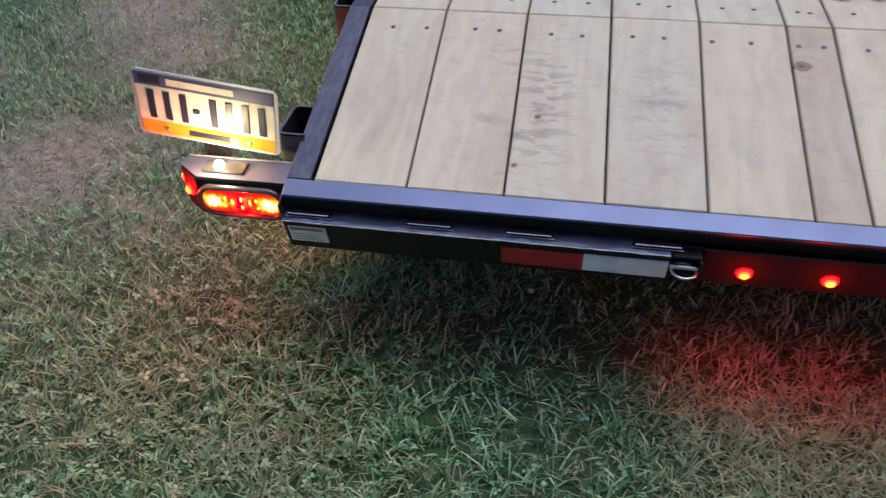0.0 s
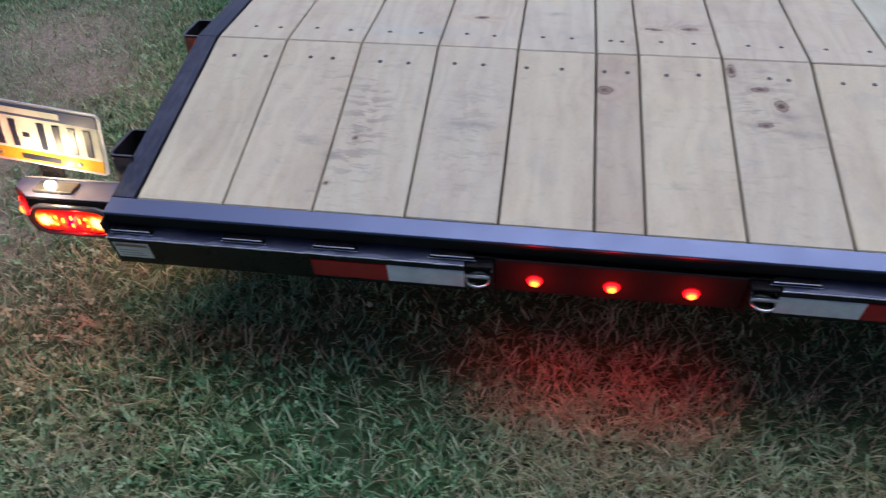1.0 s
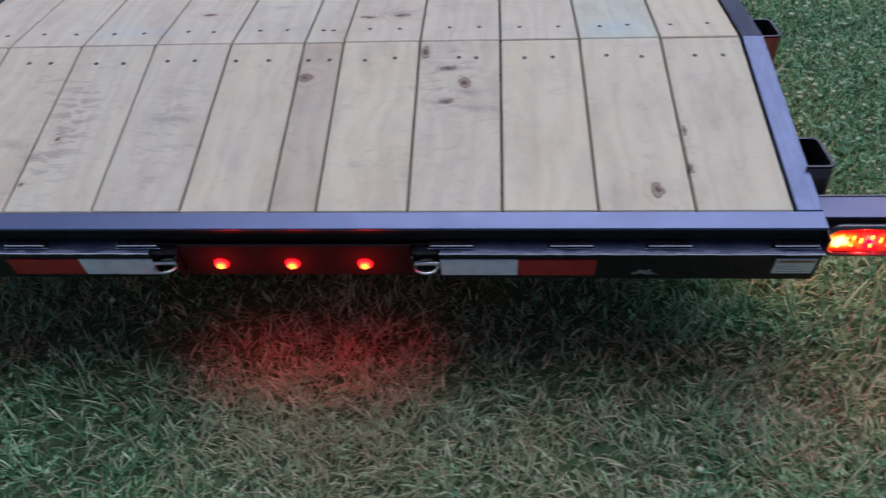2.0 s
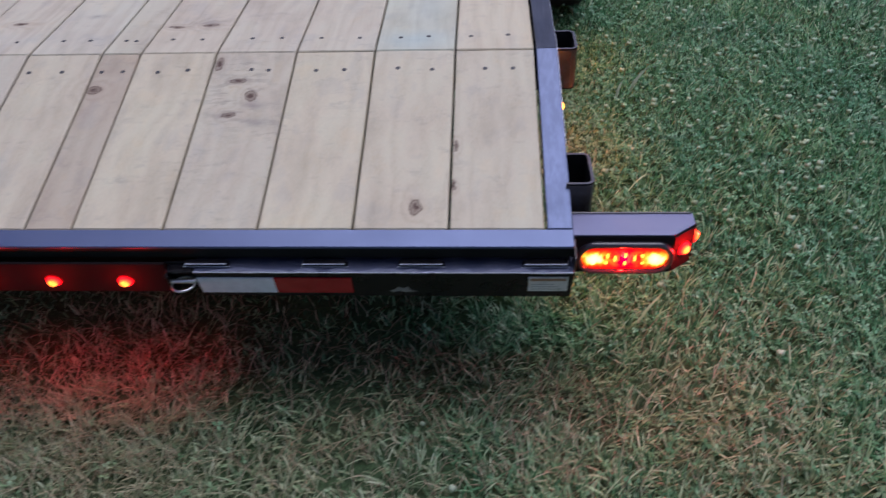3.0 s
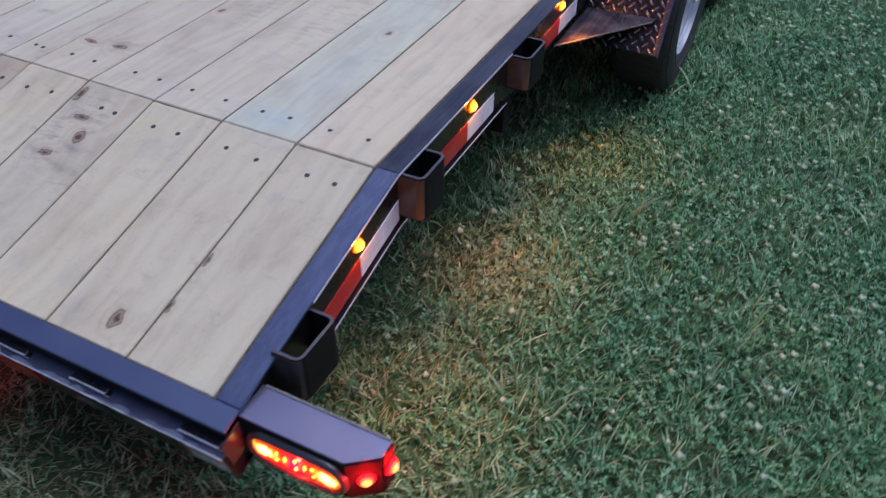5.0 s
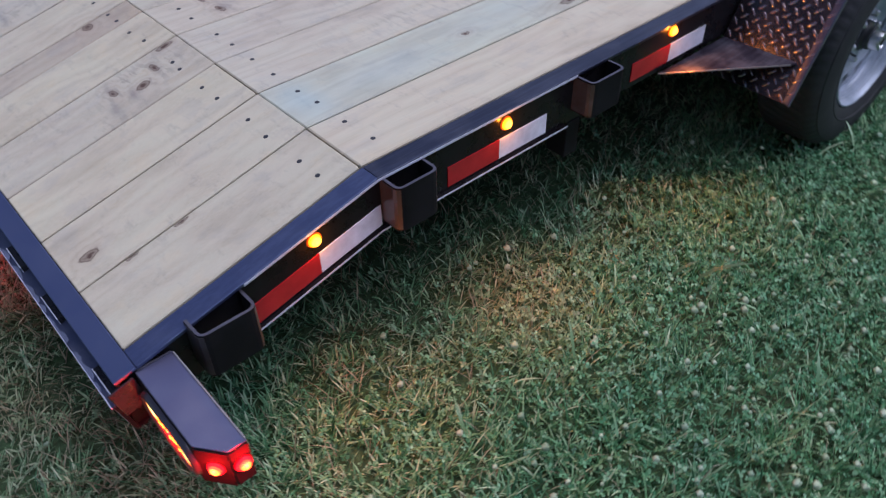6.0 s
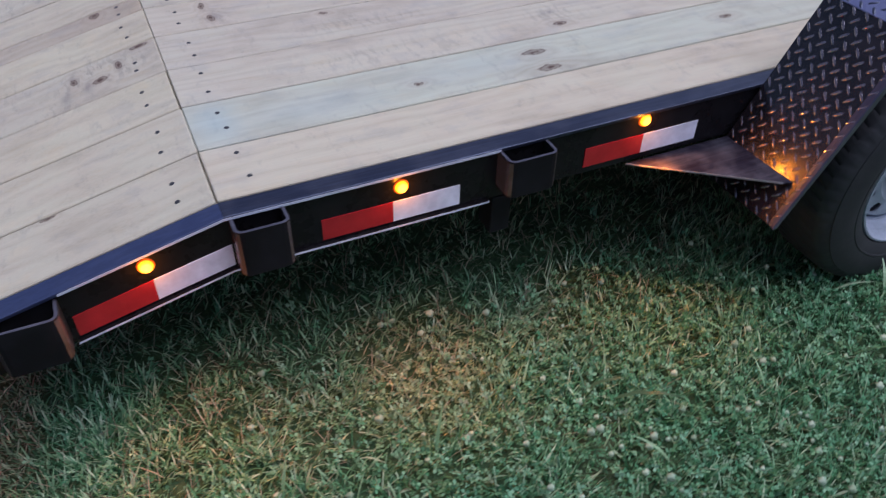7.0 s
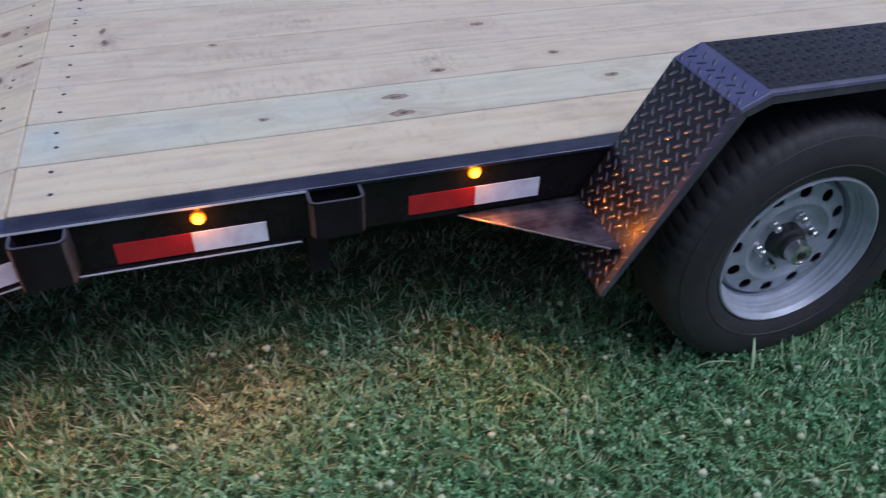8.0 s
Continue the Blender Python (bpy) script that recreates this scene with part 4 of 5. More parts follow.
# fenders of tread plate with a turned-down outer edge
def tread_bars(length, width, margin):
    """Raised bars on the local xy plane, rows leaning one way and the other in turn."""
    bm = bmesh.new()
    step = 0.0178
    for i in range(int((width - 2 * margin) / step) + 1):
        for j in range(int((length - 2 * margin) / step) + 1):
            if (i + j) % 2:
                continue
            c = Vector((margin + (i + 0.35) * step, margin + (j + 0.35) * step, 0))
            if c.x > width - margin or c.y > length - margin:
                continue
            a = radians(45 if i % 2 else -45)
            u, v = Vector((math.cos(a), math.sin(a), 0)), Vector((-math.sin(a), math.cos(a), 0))
            base = [bm.verts.new(c + u * p * 0.0134 + v * q * 0.0033) for p, q in ((-1, 0), (-0.55, 1), (0.55, 1), (1, 0), (0.55, -1), (-0.55, -1))]
            r0, r1 = [bm.verts.new(c + u * p + Vector((0, 0, 0.0021))) for p in (-0.0080, 0.0080)]
            for f in ((base[0], r0, base[1]), (base[1], r0, r1, base[2]), (base[2], r1, base[3]), (base[3], r1, base[4]), (base[4], r1, r0, base[5]), (base[5], r0, base[0])):
                bm.faces.new(f)
    return bm


FENDER_IN, FENDER_OUT = OUTER, 1.285
FRONT = 5.40
SIDE_LINE = [(1.740, 0.320), (1.972, 0.738), (2.036, 0.768), (FRONT - 2.036, 0.768), (FRONT - 1.972, 0.738), (FRONT - 1.740, 0.320)]


def fender(side):
    s = side
    bm, slopes = bmesh.new(), []
    up = [(y, z) for y, z in SIDE_LINE]
    low = []
    for k, (y, z) in enumerate(up):
        dy = 0.005 if k < 2 else (-0.005 if k > 3 else 0)
        low.append((y + dy, z - (0.001 if k in (0, 5) else 0.005)))
    for a, b in zip(range(5), range(1, 6)):
        quad = [(s * FENDER_IN, *up[a]), (s * FENDER_IN, *up[b]), (s * FENDER_IN, *low[b]), (s * FENDER_IN, *low[a])]
        if a in (0, 4):
            slopes.append(prism(quad, (s * (FENDER_OUT - FENDER_IN), 0, 0)))
        else:
            merge(bm, prism(quad, (s * (FENDER_OUT - FENDER_IN), 0, 0)))
    body = part("fender", bm, TREAD, trailer, "black tread-plate steel fender")
    for slope in slopes:
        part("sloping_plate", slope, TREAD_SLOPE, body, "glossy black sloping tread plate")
    inner = [(s * (OUTER + 0.0012), y, z) for y, z in low]
    part("inner_panel", prism(inner, (s * 0.003, 0, 0)), PAINT_DARK, body, "dark inner panel")
    # turned-down edge
    bm = bmesh.new()
    drop = [(1.752, 0.312), (1.990, 0.722), (2.044, 0.744), (FRONT - 2.044, 0.744), (FRONT - 1.990, 0.722), (FRONT - 1.752, 0.312)]
    for a, b in zip(range(5), range(1, 6)):
        quad = [(s * FENDER_OUT, *up[a]), (s * FENDER_OUT, *up[b]), (s * FENDER_OUT, *drop[b]), (s * FENDER_OUT, *drop[a])]
        merge(bm, prism(quad, (s * 0.005, 0, 0), 0.0012))
    part("fender_lip", bm, WORN_LIP, body, "scuffed turned-down edge")
    bend = bmesh.new()
    for a, b in zip(range(5), range(1, 6)):
        (ya, za), (yb, zb) = up[a], up[b]
        out, rise = s * (FENDER_OUT - 0.012), 0.0032
        quad = [(out, ya, za + 0.0005), (out, ya, za + rise * 0.5), (s * (FENDER_OUT - 0.004), ya, za + rise), (s * (FENDER_OUT + 0.004), ya, za + rise * 0.4), (s * (FENDER_OUT + 0.007), ya, za - 0.004)]
        merge(bend, prism(quad, (0, yb - ya, zb - za)))
    part("rolled_edge", bend, ROLLED, body, "rolled outer edge", None, False)
    for a, b in ((0, 1), (2, 3), (4, 5)):
        (ya, za), (yb, zb) = up[a], up[b]
        length, ang = math.hypot(yb - ya, zb - za), math.degrees(math.atan2(zb - za, yb - ya))
        x = FENDER_IN if s > 0 else -FENDER_OUT
        # top bars keep the dark plate; only the slopes get glint-pale bars
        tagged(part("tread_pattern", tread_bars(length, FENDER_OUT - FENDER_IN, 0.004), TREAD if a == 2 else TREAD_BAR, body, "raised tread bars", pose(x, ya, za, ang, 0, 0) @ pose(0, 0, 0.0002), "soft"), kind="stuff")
    for a, b in ((1, 2), (3, 4)):
        (ya, za), (yb, zb) = up[a], up[b]
        quad = [(s * FENDER_IN, ya, za + 0.001), (s * FENDER_IN, yb, zb + 0.001), (s * FENDER_IN, yb, zb + 0.003), (s * FENDER_IN, ya, za + 0.003)]
        part("bent_strip", prism(quad, (s * (FENDER_OUT - FENDER_IN), 0, 0), 0.0006), BENT, body, "bent strip with reflected sky in its colour")
        length, ang = math.hypot(yb - ya, zb - za), math.degrees(math.atan2(zb - za, yb - ya))
        x = FENDER_IN if s > 0 else -FENDER_OUT
        tagged(part("tread_pattern", tread_bars(length, FENDER_OUT - FENDER_IN, 0.006), PAINT_RAIL, body, "raised tread bars", pose(x, ya, za, ang, 0, 0) @ pose(0, 0, 0.0027), "soft"), kind="stuff")
    # flat gusset between rail and fender
    for f in (0, 1):
        ys = [1.492, 1.822, 1.806, 1.772] if f == 0 else [FRONT - v for v in (1.492, 1.822, 1.806, 1.772)]
        tri = [(s * OUTER, ys[0], 0.405), (s * OUTER, ys[1], 0.405), (s * 1.262, ys[2], 0.409), (s * 1.250, ys[3], 0.409)]
        part("gusset_plate", prism(tri, (0, 0, 0.005), 0.001), GUSSET, body, "scuffed painted gusset plate")
        out = -0.0010 if f == 0 else 0.0010
        edge = [(s * OUTER, ys[0], 0.406), (s * 1.250, ys[3], 0.410), (s * 1.250, ys[3], 0.4138), (s * OUTER, ys[0], 0.4098)]
        part("pale_edge", prism(edge, (s * 0.0012, out, 0)), SCUFF, body, "worn pale edge")
    return body


fender(1)
fender(-1)


# wheels
def tyre_mesh():
    n = 320
    prof = [(0.2040, 0.070), (0.2105, 0.082), (0.215, 0.093), (0.234, 0.103), (0.262, 0.108), (0.292, 0.106), (0.312, 0.1005), (0.3175, 0.0985), (0.3185, 0.0955), (0.330, 0.090), (0.340, 0.080), (0.345, 0.066), (0.347, 0.040), (0.347, 0.034), (0.347, 0.008)]
    prof = prof + [(r, -x) for r, x in prof[::-1]]
    bm = bmesh.new()
    rows = []
    for k, (r, x) in enumerate(prof):
        row = []
        for i in range(n):
            rr = r
            ax = abs(x)
            if r > 0.32 and 0.078 <= ax <= 0.092 and i % 5 == 0:
                rr = r - 0.0035
            if 0.030 < ax < 0.045 and (i + 3) % 5 == 0:
                rr = r - 0.006
            a = 2 * math.pi * (i + 4.0 * (x / 0.1)) / n
            row.append(bm.verts.new((x, rr * math.cos(a), rr * math.sin(a))))
        rows.append(row)
    for a, b in zip(rows, rows[1:]):
        for i in range(n):
            bm.faces.new((a[i], a[(i + 1) % n], b[(i + 1) % n], b[i]))
    # raised rings on the sidewall
    for side in (-1, 1):
        merge(bm, lathe([(0.244, side * 0.1020), (0.246, side * 0.1068), (0.249, side * 0.1076), (0.252, side * 0.1062), (0.253, side * 0.1030)], 96, None, True))
    return mesh_from(bm, "tyre", RUBBER, True)


def rim_mesh():
    """Pressed steel disc with a ring of oval holes in a lipped rim; looks along +x."""
    bm = bmesh.new()
    n, holes = 240, 12
    rim = [(0.2065, 0.082), (0.211, 0.088), (0.2095, 0.094), (0.205, 0.095), (0.2025, 0.090), (0.2005, 0.082), (0.1985, 0.080), (0.1970, 0.071), (0.1925, 0.067), (0.1915, 0.058), (0.1885, 0.055), (0.1870, 0.044), (0.1800, 0.036), (0.1775, 0.024), (0.175, 0.0), (0.175, -0.09), (0.179, -0.09), (0.179, 0.038), (0.190, 0.046), (0.196, 0.060), (0.203, 0.074)]
    merge(bm, lathe(rim, n, None, True))
    # disc as a polar grid with the holes left open
    rings = [0.1765, 0.172, 0.164, 0.158, 0.154, 0.151, 0.148, 0.145, 0.142, 0.139, 0.136, 0.133, 0.130, 0.127, 0.122, 0.112, 0.100, 0.080, 0.056, 0.048]
    height = [0.010, 0.016, 0.018, 0.020, 0.021, 0.022, 0.0225, 0.023, 0.0235, 0.024, 0.0245, 0.025, 0.0255, 0.026, 0.028, 0.031, 0.022, 0.014, 0.012, 0.012]
    for level in (0.0, -0.004):
        rows = []
        for r, h in zip(rings, height):
            row = []
            for i in range(n):
                a = (i / n * holes) % 1.0 - 0.5
                u, v = a * 2 * math.pi / holes * r / 0.0165, (r - 0.141) / 0.0158
                d = math.hypot(u, v)
                rr, off = r, 0.0
                if 0.3 < d < 1.0:
                    rr, off = 0.141 + (r - 0.141) / d, a * (1 / d - 1) * 2 * math.pi / holes
                t = 2 * math.pi * i / n + off
                row.append(bm.verts.new((h + level + 0.018 * min(1.0, (0.1765 - r) / 0.012), rr * math.cos(t), rr * math.sin(t))))
            rows.append(row)
        for k in range(len(rings) - 1):
            for i in range(n):
                mid_r = (rings[k] + rings[k + 1]) / 2
                a = ((i + 0.5) / n * holes) % 1.0 - 0.5
                u, v = a * 2 * math.pi / holes * mid_r / 0.0165, (mid_r - 0.141) / 0.0158
                if u * u + v * v < 1:
                    continue
                bm.faces.new((rows[k][i], rows[k][(i + 1) % n], rows[k + 1][(i + 1) % n], rows[k + 1][i]))
    return mesh_from(bm, "rim", RIM, True)


TYRE_MESH, RIM_MESH = tyre_mesh(), rim_mesh()
NUT_MESH = mesh_from(lathe([(0.0125, 0.0), (0.0125, 0.010), (0.0105, 0.013), (0.0105, 0.024), (0.006, 0.028)], 6), "lug_nut", STEEL)
HUB_MESH = mesh_from(lathe([(0.047, -0.03), (0.047, 0.030), (0.044, 0.040), (0.036, 0.044), (0.036, 0.056), (0.030, 0.060)], 28), "hub", HUB_BLACK, True)
CAP_MESH = mesh_from(lathe([(0.030, 0.050), (0.030, 0.076), (0.028, 0.086), (0.020, 0.089), (0.019, 0.086), (0.012, 0.086)], 24), "hub_cap", STEEL, True)
PLUG_MESH = mesh_from(lathe([(0.012, 0.085), (0.012, 0.088), (0.009, 0.090)], 14), "grease_plug", HUB_BLACK, True)
WELL_MESH = mesh_from(lathe([(0.176, -0.012), (0.176, -0.010), (0.060, -0.010), (0.060, -0.012)], 40), "brake_drum", PAINT_DARK, True)


def wheel(side, y, spin):
    at = pose(side * 1.192, y, AXLE_Z, 0, 0, 0 if side > 0 else 180) @ pose(0, 0, 0, spin)
    tyre = part("wheel", TYRE_MESH, None, trailer, "black radial tyre on a silver pressed steel rim", at)
    part("rim", RIM_MESH, None, tyre, "silver painted steel rim")
    part("brake_drum", WELL_MESH, None, tyre)
    part("hub", HUB_MESH, None, tyre, "black greasy hub", pose(0.016, 0, 0))
    part("hub_cap", CAP_MESH, None, tyre, "silver hub cap", pose(0.016, 0, 0))
    part("grease_plug", PLUG_MESH, None, tyre, "", pose(0.016, 0, 0))
    for k in range(6):
        a = 2 * math.pi * k / 6
        part("lug_nut", NUT_MESH, None, tyre, "", pose(0.031, 0.070 * math.cos(a), 0.070 * math.sin(a)))
    return tyre


for y in AXLES:
    for side in (-1, 1):
        wheel(side, y, 12)
    part("axle", lathe([(0.036, -1.13), (0.038, -1.128), (0.038, 1.128), (0.036, 1.13)], 16), PAINT_DARK, trailer, "", pose(0, y, AXLE_Z), True)
    for side in (-1, 1):
        part("spring_hanger", box(side * 0.86 - 0.028, side * 0.86 + 0.028, y - 0.04, y + 0.04, AXLE_Z + 0.03, 0.36), PAINT_DARK, trailer)


# ---- lawn ----
rng = np.random.default_rng(7)
# yellowing: x, y, radius, strength; near x 1.1 it paints in amber lamp light
PATCHES = [(1.46, -0.10, 0.26, 0.45), (0.05, -0.10, 0.45, 0.60), (0.55, -0.14, 0.38, 0.68), (0.95, -0.14, 0.25, 0.48), (-0.75, -0.55, 0.30, 0.45), (-1.42, -0.22, 0.36, 0.7), (-1.35, 0.12, 0.32, 0.75), (-1.08, -0.30, 0.26, 0.6), (-1.65, -0.05, 0.3, 0.5), (1.12, 0.62, 0.17, 0.30), (1.24, 0.25, 0.20, 0.25), (1.60, 0.12, 0.26, 0.3), (1.12, 0.96, 0.19, 0.62), (1.09, 1.28, 0.15, 0.35), (-1.5, 0.5, 0.36, 0.25), (-2.0, 0.60, 0.36, 0.7), (-1.95, 1.34, 0.36, 0.7), (-2.25, 1.75, 0.4, 0.7), (1.75, -0.55, 0.30, 0.18), (0.1, -0.55, 0.38, 0.50)]


def spread(x, y, patches):
    d = np.zeros_like(x)
    for cx, cy, r, s in patches:
        d = np.maximum(d, s * np.exp(-((x - cx) ** 2 + (y - cy) ** 2) / (r * r)))
    return d


def dry_and_amber(x, y):
    """How yellow the lawn is: dry or painted amber-lit in patches, and all through under the trailer."""
    shade = 0.25 / (1 + np.exp((np.abs(x) - 0.86) / 0.07)) / (1 + np.exp((-0.02 - y) / 0.08))
    return np.maximum(spread(x, y, PATCHES), shade)


def waves(x, y, f, seed):
    """Smooth uneven field between about -1 and 1."""
    g = np.random.default_rng(seed)
    out = np.zeros_like(x)
    for k in range(6):
        a, p, q = g.uniform(0, 2 * np.pi), g.uniform(0, 6.3), f * g.uniform(0.6, 1.7)
        out += np.sin(q * (x * np.cos(a) + y * np.sin(a)) + p + 1.3 * np.sin(q * 0.7 * (y * np.cos(a) - x * np.sin(a)) + k))
    return out / 3.2


def scatter(n, x0, x1, y0, y1):
    return rng.uniform(x0, x1, n), rng.uniform(y0, y1, n)


def mesh_arrays(name, co, faces, mat, label, category, dry=None):
    """A mesh of triangles from arrays."""
    me = bpy.data.meshes.new(name)
    me.vertices.add(len(co))
    me.vertices.foreach_set("co", co.astype(np.float32).ravel())
    me.loops.add(faces.size)
    me.loops.foreach_set("vertex_index", faces.astype(np.int32).ravel())
    me.polygons.add(len(faces))
    me.polygons.foreach_set("loop_start", np.arange(0, faces.size, 3, dtype=np.int32))
    me.update(calc_edges=True)
    me.validate()
    if dry is not None:
        layer = me.color_attributes.new("dry", "FLOAT_COLOR", "POINT")
        layer.data.foreach_set("color", np.repeat(dry, 4).astype(np.float32))
    me.materials.append(mat)
    return tagged(new(name, me), label, category, kind="stuff")


def blades(x, y, length, width, lean, heading, base=GROUND):
    """Bent tapered blades with two joints: seven corners and five triangles each."""
    n = len(x)
    d = np.stack([np.cos(heading), np.sin(heading), np.zeros(n)], 1)
    s = np.stack([-np.sin(heading), np.cos(heading), np.zeros(n)], 1)
    root = np.stack([x, y, np.full(n, base)], 1)
    a1, a2, a3 = lean * 0.62, lean * 0.90, lean * 1.08
    seg = length / 3
    up = np.array([0, 0, 1.0])
    step = lambda a: (np.sin(a)[:, None] * d + np.cos(a)[:, None] * up) * seg[:, None]
    p1 = root + step(a1)
    p2 = p1 + step(a2)
    p3 = p2 + step(a3)
    w = (width / 2)[:, None] * s
    co = np.stack([root - w * 0.8, root + w * 0.8, p1 - w, p1 + w, p2 - w * 0.75, p2 + w * 0.75, p3], 1).reshape(-1, 3)
    co[:, 2] = np.maximum(co[:, 2], base + 0.001)
    tri = np.array([[0, 1, 3], [0, 3, 2], [2, 3, 5], [2, 5, 4], [4, 5, 6]])
    faces = (np.arange(n)[:, None, None] * 7 + tri[None]).reshape(-1, 3)
    return co, faces


def thin_out(x, y, keep):
    k = rng.uniform(size=len(x)) < keep
    return x[k], y[k]


def shaded(x, y):
    """How far the lawn starves under the deck."""
    return 1 / (1 + np.exp((np.abs(x) - 0.86) / 0.07)) / (1 + np.exp((0.0 - y) / 0.05))


def under(x, y):
    """Ground well under the deck, where nothing shows."""
    return (np.abs(x) < 0.55) & (y > 0.75)


def meadow(x, y):
    """How far clover takes over from the grass."""
    right = np.clip((x - 0.92) / 0.25, 0, 1) * np.clip((y + 0.15 + 0.5 * (x - 1.6)) / 0.5, 0.15, 1) * np.clip(0.70 + 0.42 * waves(x, y, 3.5, 31), 0.1, 1)
    return np.maximum(right, 0.55 * np.exp(-((x + 1.15) ** 2 + (y + 0.25) ** 2) / 0.16))


# green blades: tufts that spread outwards, and single blades between them
TUFTS, EACH = 46000, 17
cx, cy = scatter(TUFTS, -4.2, 5.0, -3.2, 4.8)
lie = rng.uniform(0, 6.28, TUFTS)
grown = rng.uniform(0.65, 1.25, TUFTS)
away = np.abs(rng.normal(0, 0.016, (TUFTS, EACH)))
around = rng.uniform(0, 6.28, (TUFTS, EACH))
tx, ty = (cx[:, None] + away * np.cos(around)).ravel(), (cy[:, None] + away * np.sin(around)).ravel()
t_head = (np.where(rng.uniform(size=(TUFTS, EACH)) < 0.55, around, lie[:, None]) + rng.normal(0, 0.45, (TUFTS, EACH))).ravel()
sx, sy = scatter(640000, -4.2, 5.0, -3.2, 4.8)
x, y = np.r_[tx, sx], np.r_[ty, sy]
heading = np.r_[t_head, 2.2 * waves(sx, sy, 6, 8) + rng.normal(0, 1.2, len(sx))]
vigour = np.r_[np.repeat(grown, EACH), np.full(len(sx), 0.8)]
far = np.clip((np.hypot(x - 0.4, y - 0.6) - 1.7) / 2.3, 0, 1)
keep = (1 - 0.985 * far) * (1 - 0.6 * shaded(x, y)) * (1 - 0.85 * spread(x, y, BARE_PATCHES)) * (~under(x, y)) * (0.72 + 0.30 * waves(x, y, 5, 3)) * (1 - 0.42 * meadow(x, y))
kept = rng.uniform(size=len(x)) < keep
x, y, heading, vigour = x[kept], y[kept], heading[kept], vigour[kept]
n = len(x)
length = rng.uniform(0.030, 0.072, n) * vigour * (1 + 0.22 * waves(x, y, 9, 5)) * (1 - 0.3 * dry_and_amber(x, y)) * (1 - 0.3 * shaded(x, y)) * np.where(x < -1.2, 0.75, 1.0)
co, faces = blades(x, y, np.maximum(length, 0.02), rng.uniform(0.0022, 0.0042, n) + 0.0026 * rng.uniform(size=n) ** 3, np.minimum(rng.uniform(0.35, 1.30, n) + 0.40 * dry_and_amber(x, y), 1.6), heading)
dry = np.clip(0.95 * dry_and_amber(x, y) + 0.20 * waves(x, y, 4, 11) - 0.13 - 0.10 * np.clip((x - 1.25) / 0.3, 0, 1) * (y > 0.3) + rng.normal(0, 0.10, n), 0, 0.9)
mesh_arrays("grass", co, faces, GRASS, "short uneven green lawn grass with yellowed patches", "grass", np.repeat(dry, 7))

# dry straw lying in the lawn
x, y = scatter(90000, -2.9, 3.2, -0.95, 2.2)
keep = np.clip(0.10 + 0.9 * dry_and_amber(x, y) + 0.14 * waves(x, y, 4, 21), 0.02, 1) * (~under(x, y)) * (1 - 0.8 * meadow(x, y) * (x > 0))
x, y = thin_out(x, y, keep)
n = len(x)
co, faces = blades(x, y, rng.uniform(0.03, 0.085, n), rng.uniform(0.0014, 0.0030, n), rng.uniform(0.8, 1.5, n), rng.uniform(0, 6.28, n), GROUND + 0.008)
mesh_arrays("dry_straw", co, faces, STRAW, "thin dry straw lying in the lawn", "grass")

# clover leaves, three rounded leaflets on each stalk
x, y = scatter(300000, -2.4, 3.4, -0.95, 3.4)
away = np.clip((np.hypot(x - 1.2, y - 0.8) - 1.3) / 1.6, 0, 1)
keep = np.clip(0.04 + 0.54 * meadow(x, y), 0, 1) * (~under(x, y)) * (1 - 0.55 * away)
x, y = thin_out(x, y, keep)
n = len(x)
z = GROUND + rng.uniform(0.014, 0.052, n)
size = rng.uniform(0.0028, 0.0064, n) * (1 + 0.25 * np.clip((np.hypot(x - 1.2, y - 0.8) - 1.3) / 1.6, 0, 1))
turn, tx, ty = rng.uniform(0, 6.28, n), rng.normal(0, 0.5, n), rng.normal(0, 0.5, n)
leaf = np.array([(0.0, 0.0), (0.95, -0.66), (1.70, -0.34), (1.70, 0.34), (0.95, 0.66)])
pts = []
for k in range(3):
    a = turn + k * 2.094
    u = leaf[None, :, 0] * np.cos(a)[:, None] - leaf[None, :, 1] * np.sin(a)[:, None]
    v = leaf[None, :, 0] * np.sin(a)[:, None] + leaf[None, :, 1] * np.cos(a)[:, None]
    u, v = u * size[:, None], v * size[:, None]
    pts.append(np.stack([x[:, None] + u, y[:, None] + v, z[:, None] + u * tx[:, None] + v * ty[:, None] + 0.12 * np.abs(leaf[None, :, 1]) * size[:, None]], 2))
co = np.stack(pts, 1).reshape(-1, 3)
tri = np.array([[0, i, i + 1] for i in range(1, 4)])
faces = (np.arange(3 * n)[:, None, None] * 5 + tri[None]).reshape(-1, 3)
dry = np.clip(0.6 * dry_and_amber(x, y) + rng.normal(0, 0.1, n), 0, 0.8)
mesh_arrays("clover_leaves", co, faces, CLOVER, "green three-leaved clover among the grass", "clover", np.repeat(dry, 15))

# white clover heads: small balls of upright florets
x, y = scatter(8500, 0.9, 3.5, -0.7, 3.5)
keep = np.clip(0.04 + 0.50 * np.clip((x - 1.25) / 0.8, 0, 1) * (0.6 + 0.6 * waves(x, y, 3, 41)), 0, 1) * np.clip((y + 0.25 * np.sin(3 * x) + 0.5 * (x - 1.6) - 0.15) / 0.4, 0.05, 1)
x, y = thin_out(x, y, keep)
xl, yl = scatter(9, -2.2, 0.9, -0.8, 0.2)
SEEN = [(0.739, -0.123), (-1.042, 0.083), (1.302, 0.303), (1.848, 0.946), (2.067, 1.562), (1.359, 0.674), (1.254, 1.109), (1.404, 1.237), (1.135, 1.313)]
x, y = np.r_[x, xl, [p[0] for p in SEEN]], np.r_[y, yl, [p[1] for p in SEEN]]
n = len(x)
ball = bmesh.new()
bmesh.ops.create_icosphere(ball, subdivisions=2, radius=1)
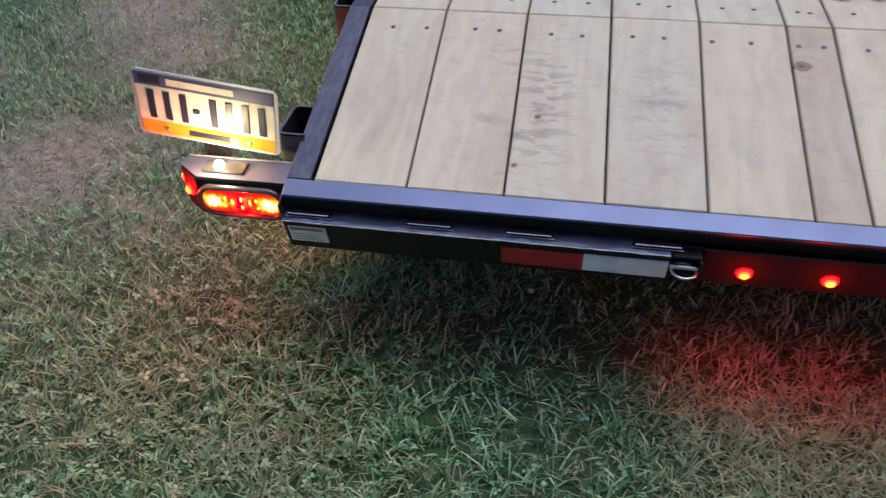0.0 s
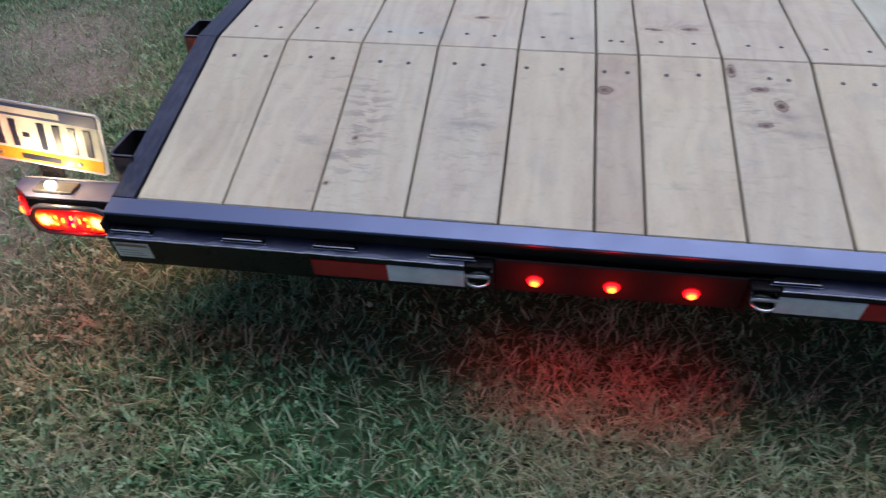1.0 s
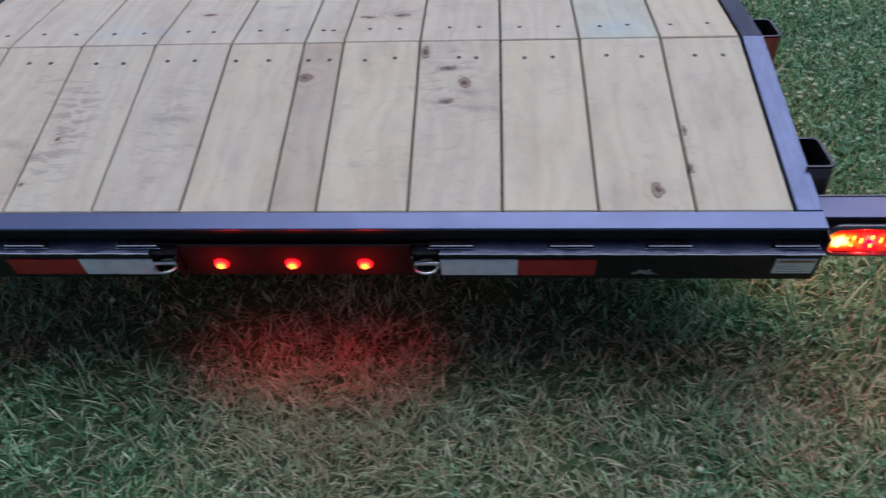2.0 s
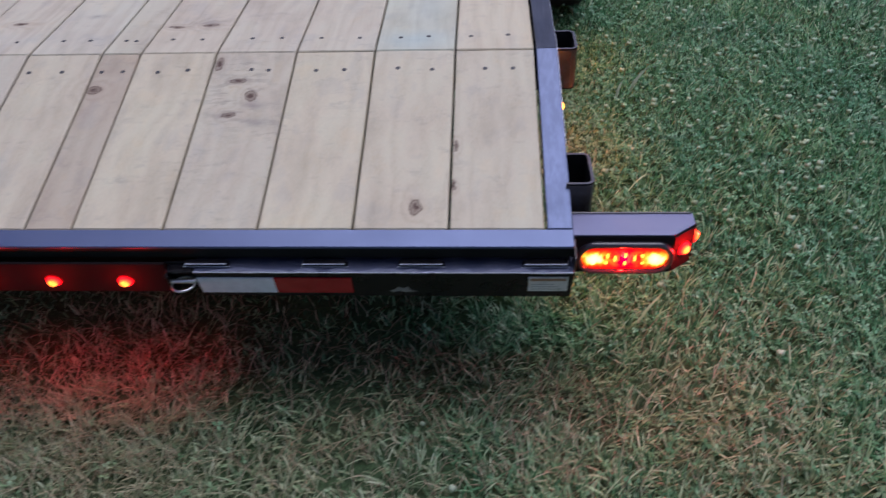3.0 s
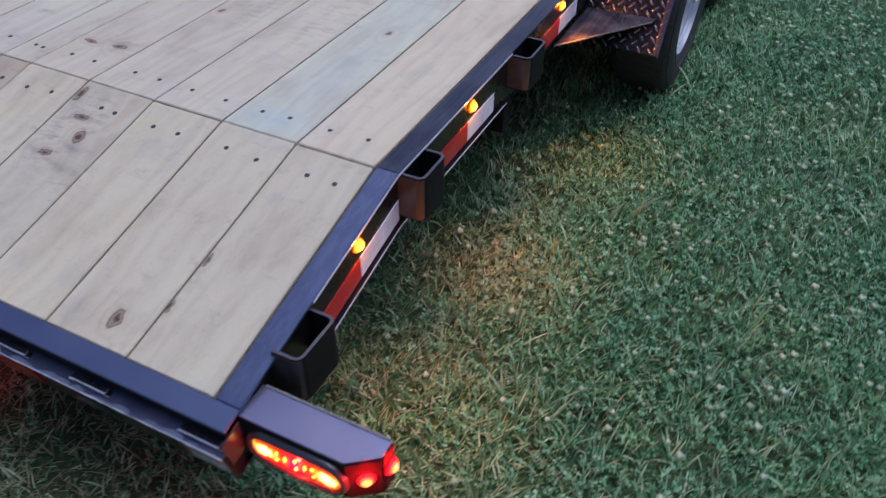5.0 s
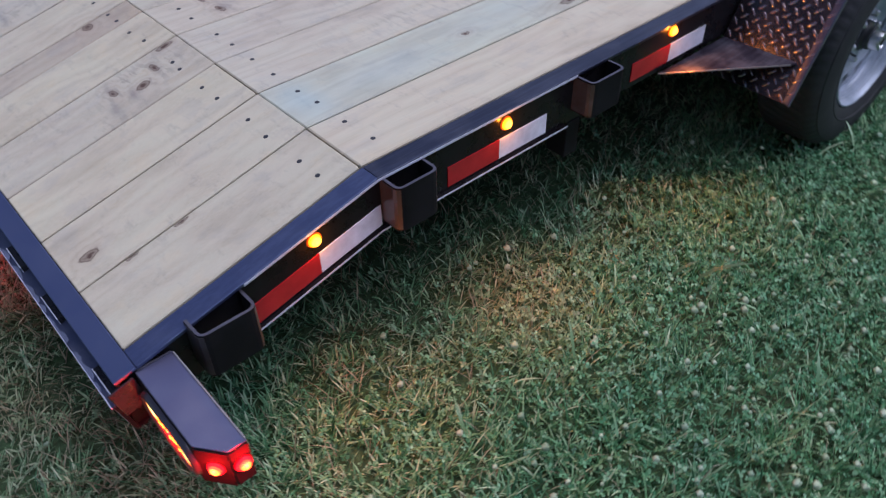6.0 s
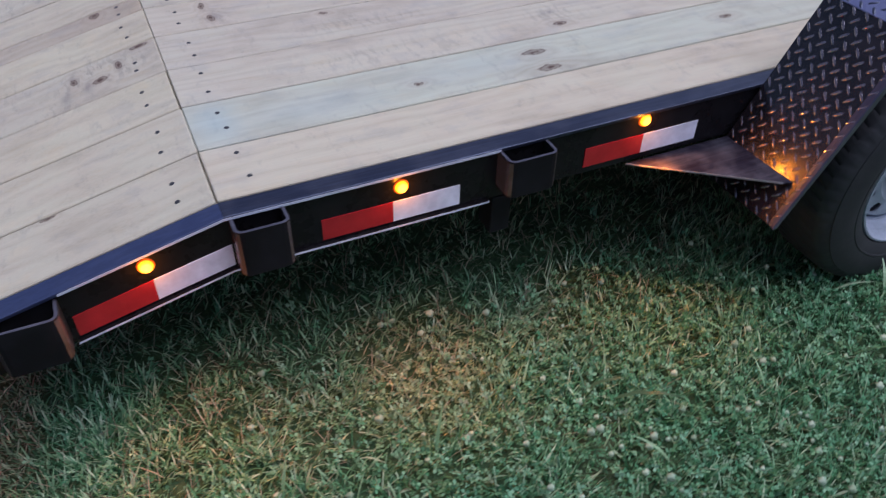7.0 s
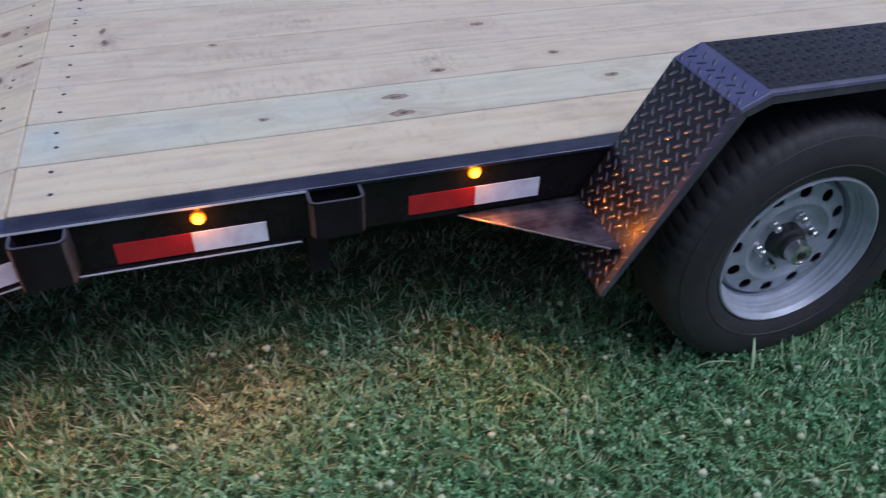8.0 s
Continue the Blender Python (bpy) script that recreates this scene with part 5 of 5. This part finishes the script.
ball.verts.ensure_lookup_table()
unit = np.array([v.co[:] for v in ball.verts])
tri = np.array([[v.index for v in f.verts] for f in ball.faces])
ball.free()
unit = unit * (1 + 0.38 * np.sin(np.arange(len(unit)) * 2.7))[:, None]
size = rng.uniform(0.0040, 0.0090, n)
z = GROUND + rng.uniform(0.034, 0.068, n)
co = (unit[None] * size[:, None, None] * np.array([1, 1, 0.9]) + np.stack([x, y, z], 1)[:, None, :]).reshape(-1, 3)
faces = (np.arange(n)[:, None, None] * len(unit) + tri[None]).reshape(-1, 3)
mesh_arrays("clover_flowers", co, faces, FLOWER, "small white clover flower heads in the lawn", "flower")

# broad pale blades lying over the clover
x, y = scatter(160, 1.2, 3.0, -0.6, 2.4)
n = len(x) + 2
co, faces = blades(np.r_[x, 1.37, 1.32], np.r_[y, 1.31, 1.27], np.r_[rng.uniform(0.06, 0.12, n - 2), 0.17, 0.10], np.r_[rng.uniform(0.004, 0.0080, n - 2), 0.012, 0.010], np.r_[rng.uniform(0.9, 1.25, n - 2), 1.5, 1.45], np.r_[rng.uniform(0, 6.28, n - 2), 0.92, 1.2], GROUND + 0.040)
mesh_arrays("broad_grass", co, faces, GRASS, "broad pale grass blades lying over the clover", "grass", np.full(n * 7, 0.15))


# low weeds with rounded leaves
def leaf_mesh(length, width):
    """A cupped rounded leaf along x with a midrib fold."""
    bm = bmesh.new()
    rows = []
    for k in range(7):
        t = k / 6
        w = width * math.sin(math.pi * min(0.97, 0.12 + 0.88 * t)) ** 0.7
        z = 0.030 * math.sin(2.2 * t) * length / 0.06
        rows.append([bm.verts.new((length * t, w * q, z + abs(q) * w * 0.30)) for q in (-1, -0.5, 0, 0.5, 1)])
    for p, q in zip(rows, rows[1:]):
        for k in range(4):
            bm.faces.new((p[k], p[k + 1], q[k + 1], q[k]))
    return mesh_from(bm, "leaf", WEED, "soft")


weed = tagged(new("broadleaf_weed"), "low weed with rounded pale green leaves in the lawn", "weed", "weeds in the lawn")
weed.location = (2.33, 1.43, GROUND + 0.034)
for k in range(7):
    part("leaf", leaf_mesh(0.046 + 0.008 * (k % 3), 0.017 + 0.003 * (k % 2)), None, weed, "", pose(0, 0, 0.001 * k, 0, 2 - 4 * (k % 3), 51 * k))
part("stalk", prism([(0.006 * math.cos(a), 0.006 * math.sin(a), -0.036) for a in (0, 1.05, 2.09, 3.14, 4.19, 5.24)], (0, 0, 0.040)), WEED, weed)
for wx, wy, turned in ((2.45, 1.58, 40), (2.53, 1.77, 105), (2.62, 1.66, 160)):
    copy_thing(weed, pose(wx, wy, GROUND + 0.034, 0, 0, turned))
